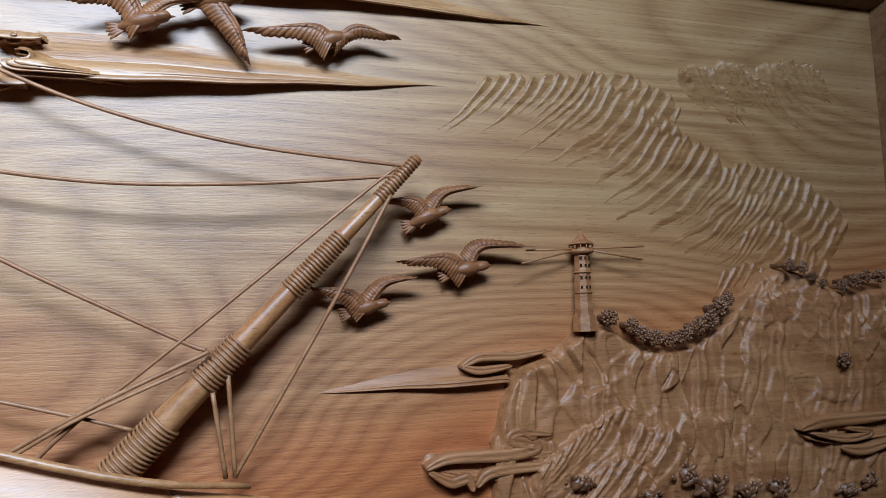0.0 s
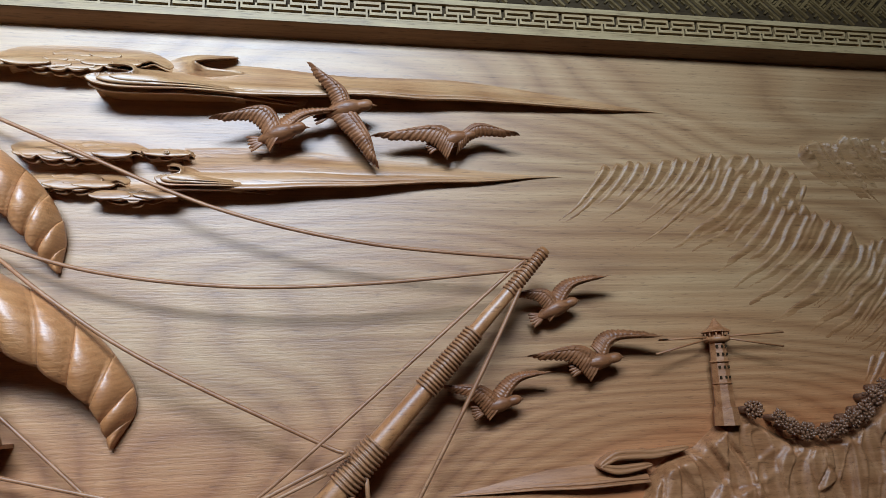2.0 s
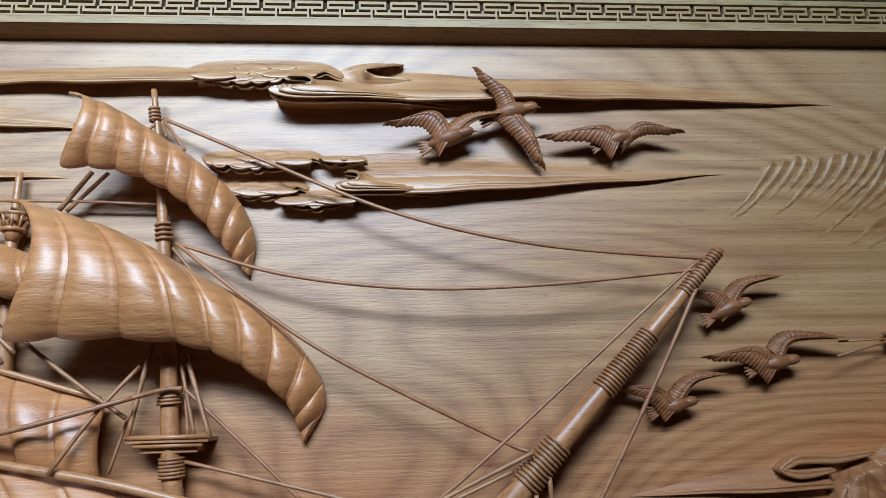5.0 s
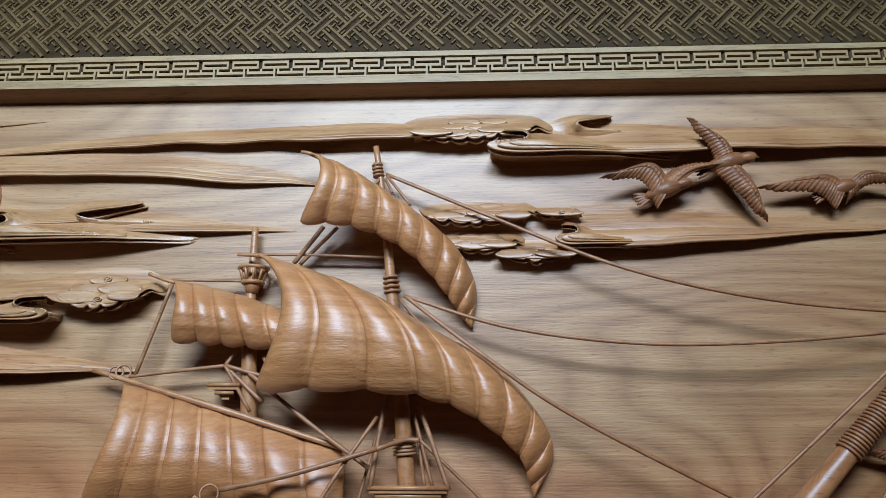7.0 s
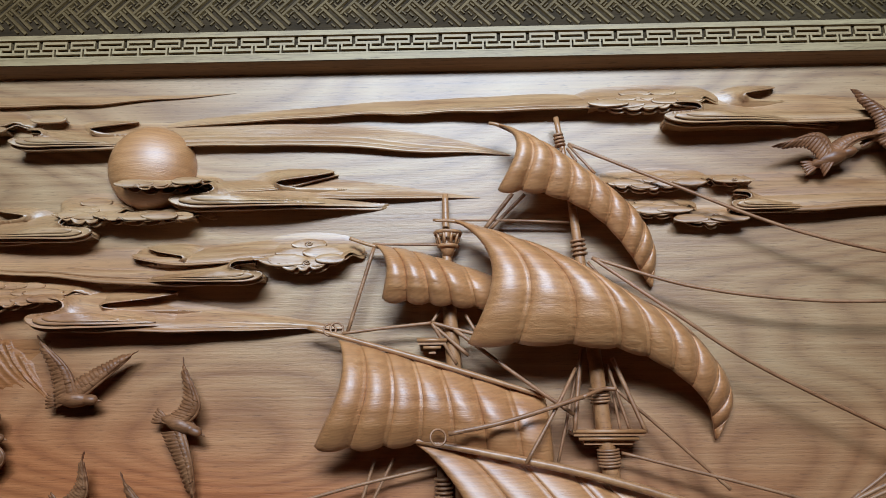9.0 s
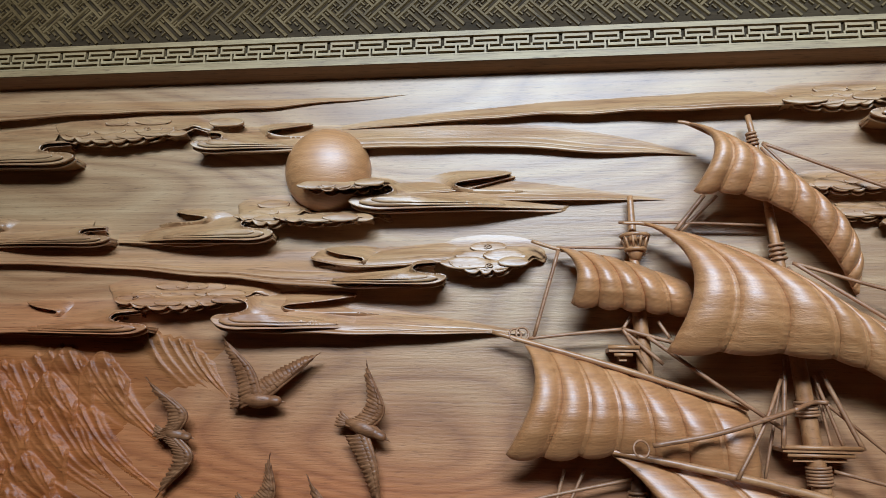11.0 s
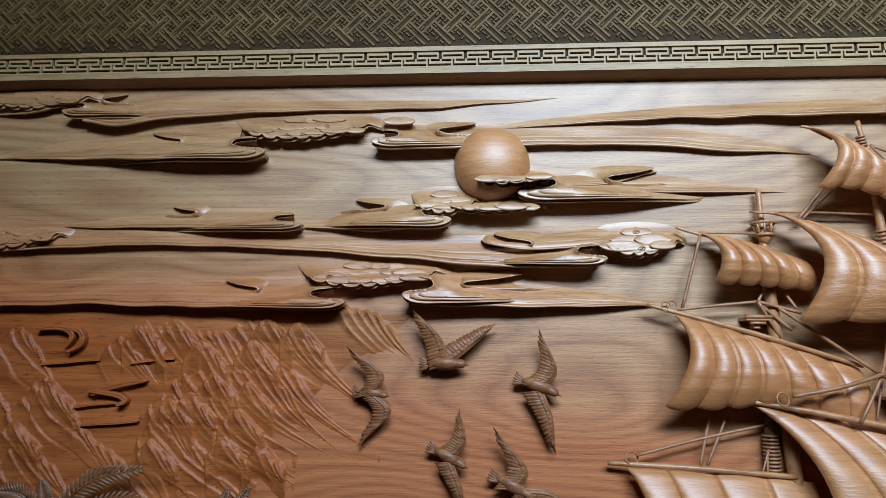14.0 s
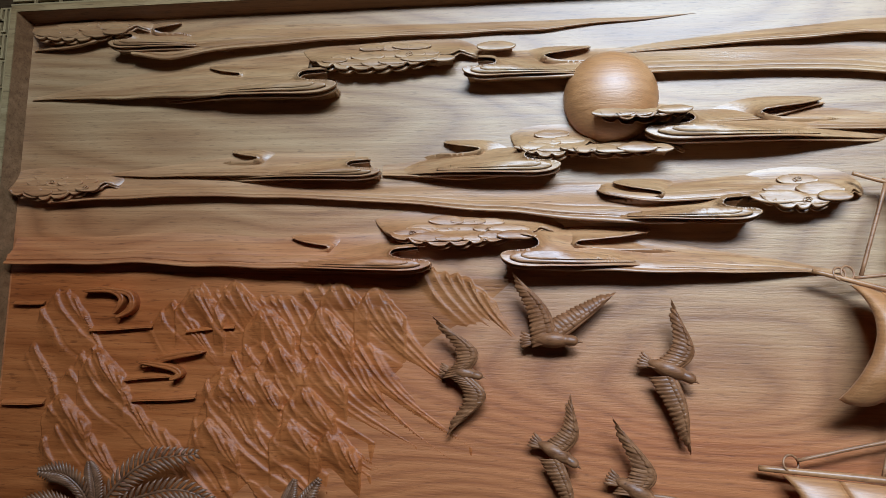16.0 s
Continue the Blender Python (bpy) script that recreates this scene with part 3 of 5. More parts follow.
def bank(parent, x0, x1, z0, z1, deep, rng, curled):
    """A scalloped cloud bank: a lobed base, an under-lip, and overlapping scales on it."""
    base = scallops(x0, x1, z0, z1, deep, rng)
    fall = (z0 + 0.3 * (z1 - z0), z0 + 1.36 * (z1 - z0))
    part("bank", plate(base, seed=rng.random() * 9, fall=fall), CLOUD, parent)
    part("under_lip", plate([(x + 0.002, z - 0.0030, d * 0.80 - 0.001) for x, z, d in base], 0.003, seed=rng.random() * 9, fall=fall), CLOUD, parent)
    rim = rim_of(base)
    w, h = x1 - x0, z1 - z0
    size = 0.036 if curled else 0.030
    for row, (up, share) in enumerate(((0.30, 0.90), (0.55, 0.72), (0.80, 0.44))):
        n = max(1, round(w * share / (size * 0.82)))
        if h < 0.018 and row == 2:
            continue
        for k in range(n):
            cx = x0 + w * (0.5 + share * ((k + 0.5) / n - 0.5)) + rng.uniform(-0.15, 0.15) * size
            cz = z0 + h * (up + abs((k + 0.5) / n - 0.5) ** 2 * 0.3) + rng.uniform(-0.06, 0.06) * h
            lw = size * rng.uniform(0.95, 1.6)
            lh = min(0.55 * h, 0.0150 if curled else 0.0108) * rng.uniform(0.8, 1.15)
            here = float(relief_at(rim, np.array([(cx, cz - lh * 0.2)]))[0][0] * sunk(cz - lh * 0.2, fall))
            proud = rng.uniform(0.0022, 0.0038)
            part("cloud_scale", plate(scale_rim(cx, cz, lw, lh, here, proud, rng.choice((3, 4, 5)), rng), 0.0024, 0.0032, rng.random() * 9), CLOUD, parent)
            if rng.random() < (0.35 if curled else 0.08):
                part("curl", groove(cx, cz - 0.05 * lh, lh * 0.46, here + proud * 0.75, rng.choice((1, -1))), CLOUD, parent)


def scroll_end(parent, x0, x1, z0, z1, deep, right):
    """The round end of a cloud tongue, turned back on itself in an S, with nested lips."""
    part("scroll_end", plate(placed(SCROLL, x0, x1, z0, z1, deep, right)), CLOUD, parent)
    part("under_lip", plate(placed(SCROLL, x0, x1, z0 - 0.0034, z1 - 0.003, deep * 0.82, right, 0, 0.985), 0.003), CLOUD, parent)
    for u1, w0, w1, proud in ((0.85, 0.09, 0.40, 0.0011), (0.68, 0.17, 0.41, 0.0021)):
        part("inner_lip", plate(placed(NOSE, x0, x1, z0, z1, deep, right, 0.0, u1, w0, w1, proud), 0.0022, 0.0036), CLOUD, parent)


def hook(parent, x0, x1, z0, z1, deep, right):
    """A small turned-back wisp with an open slot."""
    part("hook", plate(placed(HOOK, x0, x1, z0, z1, deep, right), 0.003, 0.0034), CLOUD, parent)


def cloud(tongues, shapes=(), seed=0, label="long drifting cloud with scalloped scroll head carved in brown wood"):
    rng = random.Random(seed)
    first = tongues[0][0][len(tongues[0][0]) // 2][0]
    ob = thing("cloud", (first[0], 0, first[1]), label, "carved cloud", CLOUDS)
    for k, (rows, blunt) in enumerate(tongues):
        part("tongue", streak(rows, blunt, seed + k), CLOUD, ob)
    for kind, x0, x1, z0, z1, deep in shapes:
        if kind.startswith("scroll"):
            scroll_end(ob, x0, x1, z0, z1, deep * 1.15, kind == "scroll_right")
        elif kind.startswith("hook"):
            hook(ob, x0, x1, z0, z1, deep, kind == "hook_right")
        elif kind == "scale":
            part("cloud_scale", plate(scale_rim((x0 + x1) / 2, (z0 + z1) / 2, x1 - x0, z1 - z0, deep - 0.003, 0.003, 4, rng), 0.003, 0.0032), CLOUD, ob)
        else:
            bank(ob, x0, x1, z0, z1, deep, rng, kind == "curled_bank")
    return ob


def mist(streaks, heads=(), hooks=(), depth=0.02, seed=0, bands=False, mat=None, label=""):
    """Low clouds among hills and rocks: streaks and flowing scroll bands."""
    mat = mat or ROCK
    first = streaks[0][0][len(streaks[0][0]) // 2][0] if streaks else hooks[0][0][0]
    ob = thing("cloud", (first[0], 0, first[1]), label, "carved cloud", CLOUDS)
    for k, (rows, blunt) in enumerate(streaks):
        part("tongue", streak(rows, blunt, seed + k), mat, ob)
    for pts, width, d in hooks:
        part("scroll", ribbon(pts, width * 1.35, d), mat, ob)
    return ob


# top row, from the panel's left corner
cloud([([((-1.294, 1.966), 0.003, 0.004), ((-1.24, 1.964), 0.016, 0.012), ((-1.188, 1.972), 0.018, 0.018)], "r"),
       ([((-1.137, 1.948), 0.026, 0.023), ((-1.08, 1.941), 0.03, 0.024), ((-0.988, 1.955), 0.026, 0.018), ((-0.835, 1.962), 0.016, 0.012), ((-0.6, 1.968), 0.009, 0.007), ((-0.429, 1.98), 0.001, 0.001)], "")],
      [("bank", -1.285, -1.141, 1.971, 2.007, 0.02),
       ("scroll_left", -1.168, -1.112, 1.956, 1.982, 0.024),
       ("hook_left", -1.116, -1.08, 1.978, 1.996, 0.016)], 3)
# second row: long tongue with a round end, scalloped bank, and a tongue that runs behind the sun
cloud([([((-1.291, 1.896), 0.004, 0.003), ((-1.153, 1.893), 0.024, 0.014), ((-1.015, 1.888), 0.036, 0.028), ((-0.929, 1.892), 0.04, 0.032), ((-0.899, 1.899), 0.036, 0.03)], ""),
       ([((-0.665, 1.903), 0.028, 0.027), ((-0.648, 1.899), 0.03, 0.028), ((-0.558, 1.9), 0.03, 0.024), ((-0.477, 1.905), 0.026, 0.018), ((-0.316, 1.906), 0.024, 0.014), ((-0.198, 1.895), 0.022, 0.012), ((-0.078, 1.892), 0.002, 0.002)], "")],
      [("scroll_right", -0.936, -0.853, 1.885, 1.924, 0.032),
       ("scroll_left", -0.701, -0.635, 1.902, 1.932, 0.028),
       ("hook_right", -1.035, -0.981, 1.91, 1.933, 0.018),
       ("hook_left", -0.611, -0.551, 1.92, 1.942, 0.022),
       ("bank", -0.884, -0.707, 1.915, 1.958, 0.026),
       ("scale", -0.686, -0.64, 1.938, 1.951, 0.018)], 11)
# upper streak from the sun to the bank above the foremast
cloud([([((-0.55, 1.933), 0.003, 0.002), ((-0.435, 1.938), 0.01, 0.008), ((-0.236, 1.943), 0.016, 0.016), ((-0.065, 1.943), 0.02, 0.024), ((0.041, 1.945), 0.018, 0.024)], "")],
      [("bank", 0.025, 0.164, 1.938, 1.976, 0.026),
       ("hook_left", 0.206, 0.255, 1.951, 1.974, 0.022)], 21)
# tapering tongue under it
cloud([([((0.147, 1.921), 0.031, 0.028), ((0.186, 1.917), 0.034, 0.03), ((0.348, 1.922), 0.028, 0.028), ((0.516, 1.927), 0.022, 0.02), ((0.66, 1.927), 0.012, 0.01), ((0.775, 1.927), 0.001, 0.001)], "")],
      [("scroll_left", 0.105, 0.182, 1.917, 1.953, 0.034)], 27, label="long tapering cloud tongue with deep undercut edge in brown wood")
# cloud in front of the sun
cloud([([((-0.444, 1.828), 0.021, 0.024), ((-0.343, 1.835), 0.022, 0.018), ((-0.231, 1.835), 0.014, 0.012), ((-0.116, 1.838), 0.001, 0.001)], ""),
       ([((-0.444, 1.841), 0.014, 0.028), ((-0.366, 1.848), 0.014, 0.018), ((-0.294, 1.866), 0.003, 0.006)], "")],
      [("bank", -0.545, -0.446, 1.839, 1.866, 0.054),
       ("scroll_left", -0.493, -0.404, 1.821, 1.861, 0.032),
       ("hook_left", -0.374, -0.298, 1.844, 1.872, 0.024)], 33)
# cloud below the sun
cloud([([((-1.189, 1.79), 0.003, 0.002), ((-1.017, 1.789), 0.018, 0.011), ((-0.895, 1.782), 0.026, 0.02), ((-0.836, 1.786), 0.024, 0.021)], ""),
       ([((-0.8, 1.789), 0.01, 0.006), ((-0.696, 1.782), 0.022, 0.018), ((-0.623, 1.785), 0.028, 0.026)], "")],
      [("scroll_right", -0.867, -0.797, 1.783, 1.809, 0.025),
       ("hook_right", -0.997, -0.955, 1.805, 1.821, 0.014),
       ("hook_right", -0.725, -0.675, 1.811, 1.829, 0.018),
       ("scroll_right", -0.654, -0.585, 1.785, 1.82, 0.03),
       ("bank", -0.633, -0.552, 1.803, 1.843, 0.03),
       ("bank", -0.573, -0.463, 1.804, 1.827, 0.036)], 41)
# middle row from the left frame
cloud([([((-1.253, 1.754), 0.018, 0.016), ((-1.157, 1.757), 0.02, 0.018), ((-1.014, 1.763), 0.018, 0.015), ((-0.795, 1.754), 0.018, 0.015), ((-0.663, 1.743), 0.024, 0.019), ((-0.534, 1.729), 0.034, 0.026), ((-0.44, 1.729), 0.032, 0.03), ((-0.409, 1.734), 0.027, 0.028)], "")],
      [("scroll_right", -0.439, -0.373, 1.73, 1.762, 0.036),
       ("bank", -1.297, -1.166, 1.757, 1.799, 0.022)], 51)
# short bright cloud before the small sail
cloud([([((-0.544, 1.762), 0.012, 0.024), ((-0.472, 1.752), 0.02, 0.03), ((-0.393, 1.757), 0.02, 0.026), ((-0.353, 1.761), 0.018, 0.02)], "l")],
      [("hook_right", -0.526, -0.468, 1.752, 1.778, 0.028),
       ("curled_bank", -0.372, -0.274, 1.743, 1.788, 0.03)], 57, label="short bright cloud with curled scroll bank in brown wood")
# lowest row, above the hills
cloud([([((-1.295, 1.672), 0.026, 0.022), ((-1.089, 1.675), 0.028, 0.024), ((-0.92, 1.671), 0.03, 0.028), ((-0.788, 1.669), 0.034, 0.032), ((-0.776, 1.672), 0.031, 0.031)], ""),
       ([((-0.613, 1.677), 0.031, 0.031), ((-0.597, 1.674), 0.034, 0.032), ((-0.48, 1.673), 0.026, 0.028), ((-0.37, 1.675), 0.014, 0.018), ((-0.284, 1.676), 0.003, 0.003)], "")],
      [("bank", -0.782, -0.608, 1.7, 1.74, 0.03),
       ("scroll_right", -0.812, -0.731, 1.67, 1.704, 0.034),
       ("scroll_left", -0.652, -0.581, 1.677, 1.722, 0.034),
       ("hook_left", -0.578, -0.484, 1.695, 1.722, 0.028),
       ("hook_right", -0.911, -0.854, 1.69, 1.712, 0.02)], 63)
# bank before the foremast, under the three gulls
cloud([([((0.201, 1.814), 0.034, 0.024), ((0.278, 1.811), 0.04, 0.026), ((0.375, 1.817), 0.03, 0.02), ((0.51, 1.828), 0.014, 0.01), ((0.633, 1.838), 0.001, 0.001)], "")],
      [("bank", 0.042, 0.152, 1.837, 1.867, 0.024),
       ("curled_bank", 0.16, 0.206, 1.846, 1.86, 0.024),
       ("bank", 0.055, 0.135, 1.807, 1.834, 0.018),
       ("bank", 0.122, 0.191, 1.794, 1.82, 0.022),
       ("scroll_left", 0.178, 0.22, 1.811, 1.84, 0.028)], 71)
# low streak and scrolls at the island
mist([([((0.479, 1.485), .001, .001), ((0.561, 1.485), .012, .007), ((0.651, 1.485), .017, .015), ((0.7, 1.487), .016, .016)], "")], (),
      [([(0.642, 1.506), (0.665, 1.517), (0.707, 1.517), (0.747, 1.522)], .008, .016), ([(0.643, 1.507), (0.665, 1.502), (0.703, 1.506)], .007, .016)], .012, 81, True, ROCK, "thin cloud streak with curled scroll beside the island")
mist([([((0.597, 1.394), .014, .012), ((0.659, 1.381), .018, .016), ((0.715, 1.384), .014, .014), ((0.783, 1.389), .002, .003)], "l")], (),
      [([(0.598, 1.399), (0.627, 1.408), (0.694, 1.407), (0.729, 1.414), (0.698, 1.423), (0.708, 1.431), (0.748, 1.427)], .011, .020),
       ([(0.601, 1.396), (0.627, 1.382), (0.646, 1.385), (0.652, 1.371)], .009, .018), ([(0.655, 1.376), (0.679, 1.39), (0.771, 1.392)], .009, .02), ([(0.697, 1.412), (0.735, 1.404), (0.765, 1.406)], .007, .018)], .014, 83, True, ROCK, "curling scroll cloud at the foot of the carved island")
mist([([((1.085, 1.403), .024, .03), ((1.137, 1.39), .026, .034), ((1.227, 1.394), .026, .034)], "l")], (),
      [([(1.084, 1.412), (1.122, 1.419), (1.187, 1.42), (1.245, 1.422)], .012, .036), ([(1.101, 1.406), (1.154, 1.396), (1.192, 1.402), (1.156, 1.409)], .008, .038), ([(1.146, 1.385), (1.182, 1.38), (1.24, 1.39)], .011, .036)], .02, 85, True, ROCK, "swirling layered cloud on the carved cliff")
# small mist bars among the hills
for a, b, h in (((-1.165, 1.589), (-1.098, 1.595), .010), ((-1.033, 1.592), (-0.989, 1.599), .008), ((-1.099, 1.503), (-1.035, 1.512), .012), ((-1.111, 1.528), (-1.06, 1.538), .010), ((-1.278, 1.621), (-1.253, 1.623), .006), ((-1.282, 1.493), (-1.241, 1.497), .008)):
    mist([([((a[0] - .01, a[1]), h * 0.7, .009), (((a[0] + b[0]) / 2, (a[1] + b[1]) / 2), h * 0.7, .010), ((b[0] + .01, b[1]), h * 0.7, .009)], "")], (), (), .008, 90, False, HILL, "short bar of mist carved between the hills")
mist([], [((-1.183, 1.644), (-1.159, 1.637))], [([(-1.183, 1.64), (-1.146, 1.642), (-1.129, 1.631), (-1.139, 1.612)], .006, .014), ([(-1.158, 1.643), (-1.12, 1.638), (-1.115, 1.62), (-1.135, 1.608)], .006, .014), ([(-1.101, 1.554), (-1.058, 1.549), (-1.044, 1.541), (-1.056, 1.534)], .006, .014), ([(-1.095, 1.548), (-1.059, 1.561), (-1.015, 1.569)], .006, .012)], .01, 97, True, HILL, "small curled mist scroll among the hills")


# ---- the sun ----
def dome(cx, cz, r, depth):
    rows = []
    a = np.linspace(0, 2 * math.pi, 72, endpoint=False)
    for q in np.linspace(0.01, 1.25, 26):
        s, c = math.sin(q * math.pi / 2), math.cos(q * math.pi / 2)
        rows.append(np.stack([cx + r * s * np.cos(a), np.full(72, -0.004 - depth * c), cz + r * s * np.sin(a)], -1))
    g = np.array(rows)
    n, k, _ = g.shape
    f = [(i * k + j, i * k + (j + 1) % k, (i + 1) * k + (j + 1) % k, (i + 1) * k + j) for i in range(n - 1) for j in range(k)]
    return g.reshape(-1, 3), f + [tuple(range(k))[::-1]]


sun_at = (-0.528, 1.879)
tagged(part("carved_sun", dome(*sun_at, 0.0545, 0.042), SAIL, None, "smooth polished half-round wooden sun among clouds"), "", "carved sun")


# ---- birds ----
FLOCK = "birds flying over the panel"


def bird(tail, head_at, wings, lift=0.02):
    """A flying bird. tail, head_at: ends of the body; wings: root, elbow, tip, height of the tip."""
    t, h = np.array(tail), np.array(head_at)
    ob = thing("bird", ((t[0] + h[0]) / 2, -lift, (t[1] + h[1]) / 2), "small brown carved wooden bird with spread feathered wings", "bird", FLOCK)
    ax = h - t
    size = np.linalg.norm(ax)
    ax /= size
    side = np.array((-ax[1], ax[0]))

    def at(s, w, y):
        q = t + ax * s * size + side * w
        return (q[0], -y, q[1])

    body = [at(s, 0.03 * size * math.sin(s * 3), lift * b) for s, b in ((0.12, 0.75), (0.25, 0.8), (0.4, 0.85), (0.55, 0.9), (0.7, 0.95), (0.78, 1.0), (0.86, 1.05), (0.94, 1.05), (0.985, 1.0))]
    rad = [k * size for k in (0.04, 0.10, 0.15, 0.165, 0.135, 0.10, 0.10, 0.085, 0.02)]
    part("body", tube(curve(body, 28), rad, 12, 1.15), BIRD, ob)
    part("beak", tube([at(0.96, 0.0, lift), at(1.02, -0.004 * size, lift), at(1.07, -0.02 * size, lift * 0.97)], [0.035 * size, 0.02 * size, 0.004 * size], 6), BIRD, ob)
    part("peg", tube([at(0.5, 0, lift * 0.7), at(0.5, 0, -0.001)], 0.0028, 8), BIRD, ob)
    for k in range(5):
        w = (k - 2) * 0.055 * size
        part("tail_feather", tube(curve([at(0.24, w * 0.25, lift * 0.85), at(0.08, w * 0.8, lift * 0.85), at(-0.06 + 0.01 * abs(k - 2), w * 1.25, lift * 0.8)], 6), [0.02 * size, 0.042 * size, 0.016 * size], 6, 0.4), BIRD, ob)
    for root, elbow, tip, high in wings:
        r, e, p = np.array(root) * 0.15 + (t + (h - t) * 0.6) * 0.85, np.array(elbow), np.array(tip)
        y0, y1 = lift * 1.05, lift * 0.5 + high * 0.5
        span = np.linalg.norm(e - r) + np.linalg.norm(p - e)
        arm = curve([(r[0], -y0, r[1]), (e[0], -(y0 + y1) / 2 - 0.003, e[1]), (p[0], -high, p[1])], 24)
        along = (p - r) / np.linalg.norm(p - r)
        back = np.array((-along[1], along[0]))
        lean_ = back @ (t - r) / np.linalg.norm(t - r)
        if (lean_ < 0 if abs(lean_) > 0.12 else back[1] > 0):
            back = -back
        back = back * 0.25 * span + (t - r) / np.linalg.norm(t - r) * 0.10 * span
        for name, deep, barbs, proud in (("wing", 1.0, 17, 0.0), ("coverts", 0.50, 14, 0.0010)):
            u = np.linspace(0, 1 if name == "wing" else 0.8, 81)
            lead = curve([(r[0], -y0, r[1]), (e[0], -(y0 + y1) / 2 - 0.003, e[1]), (p[0], -high, p[1])], 101)[(u * 100).astype(int)]
            saw = np.modf(u * barbs)[0]
            cut = 1 - 0.20 * saw**2 * (0.4 + 0.6 * u)
            chord = deep * cut * (1.05 - 0.80 * u**1.5) * np.clip((1.0 - u) * 5 + 0.12, 0, 1)
            sweep = (p - e)[None] * (0.04 + 0.30 * u[:, None] ** 2) * deep * cut[:, None]
            grid = []
            for v in np.linspace(-0.06, 1, 9):
                q = lead.copy()
                q[:, 0] += (back[0] * chord + sweep[:, 0]) * v
                q[:, 2] += (back[1] * chord + sweep[:, 1]) * v
                q[:, 1] += 0.004 * v * v - proud * (1 - 0.3 * v) - 0.0034 * math.sin(math.pi * min(1, 0.12 + 0.8 * max(v, 0))) - 0.0007 * (1 - saw) * min(1, 2 * abs(v)) + 0.002 * (v < 0)
                q[:, 1] = np.minimum(q[:, 1], -0.003)
                grid.append(q)
            part(name, sheet(np.array(grid), 0.0022), BIRD, ob)
        part("shoulder", tube(arm, [0.05 * size, 0.04 * size, 0.025 * size, 0.006 * size], 8, 0.7), BIRD, ob)
    return ob


bird((0.579, 1.665), (0.631, 1.686), [((0.606, 1.687), (0.594, 1.697), (0.562, 1.696), .022), ((0.618, 1.69), (0.626, 1.701), (0.661, 1.71), .03)])
bird((0.62, 1.61), (0.677, 1.622), [((0.642, 1.625), (0.628, 1.634), (0.581, 1.628), .024), ((0.662, 1.627), (0.669, 1.64), (0.717, 1.642), .03)])
bird((0.508, 1.568), (0.559, 1.581), [((0.529, 1.582), (0.517, 1.594), (0.481, 1.598), .022), ((0.544, 1.586), (0.556, 1.599), (0.584, 1.606), .03)])
bird((0.273, 1.863), (0.332, 1.882), [((0.303, 1.878), (0.289, 1.902), (0.245, 1.891), .034), ((0.318, 1.878), (0.332, 1.893), (0.364, 1.901), .03)], 0.026)
bird((0.343, 1.897), (0.406, 1.911), [((0.379, 1.908), (0.372, 1.928), (0.343, 1.951), .034), ((0.384, 1.899), (0.399, 1.875), (0.409, 1.846), .026)], 0.027)
bird((0.47, 1.866), (0.525, 1.881), [((0.495, 1.879), (0.479, 1.888), (0.422, 1.879), .026), ((0.511, 1.883), (0.526, 1.892), (0.564, 1.884), .028)], 0.022)
bird((-0.626, 1.595), (-0.564, 1.595), [((-0.589, 1.601), (-0.601, 1.631), (-0.629, 1.661), .032), ((-0.579, 1.602), (-0.555, 1.622), (-0.53, 1.644), .022)])
bird((-0.718, 1.559), (-0.67, 1.552), [((-0.689, 1.559), (-0.678, 1.581), (-0.717, 1.611), .03), ((-0.678, 1.545), (-0.668, 1.529), (-0.701, 1.494), .014)])
bird((-0.497, 1.577), (-0.44, 1.556), [((-0.465, 1.567), (-0.444, 1.588), (-0.46, 1.63), .028), ((-0.468, 1.546), (-0.451, 1.528), (-0.446, 1.49), .016)])
bird((-0.614, 1.485), (-0.564, 1.46), [((-0.585, 1.472), (-0.566, 1.493), (-0.571, 1.527), .028), ((-0.588, 1.455), (-0.572, 1.437), (-0.566, 1.406), .016)])
bird((-0.531, 1.45), (-0.476, 1.423), [((-0.497, 1.434), (-0.485, 1.459), (-0.518, 1.502), .028), ((-0.476, 1.435), (-0.453, 1.43), (-0.424, 1.407), .016)])
bird((-0.577, 1.354), (-0.52, 1.332), [((-0.546, 1.342), (-0.531, 1.365), (-0.552, 1.394), .028), ((-0.543, 1.328), (-0.536, 1.306), (-0.543, 1.282), .016)])


# ---- the ship ----
def spar(name, points, radius, label, category, mat=SPAR, group=""):
    ob = part(name, tube(curve(points, 24), radius, 12), mat, None, label)
    return tagged(ob, "", category, group)


def lashing(parent, a, b, radius0, radius1, turns, thick=0.0016):
    """Turns of cord round a spar between two places."""
    a, b = np.array(a, float), np.array(b, float)
    for k in range(turns):
        s = k / max(1, turns - 1)
        part("lashing", ring(a + (b - a) * s, b - a, radius0 + (radius1 - radius0) * s, thick), LINE, parent)


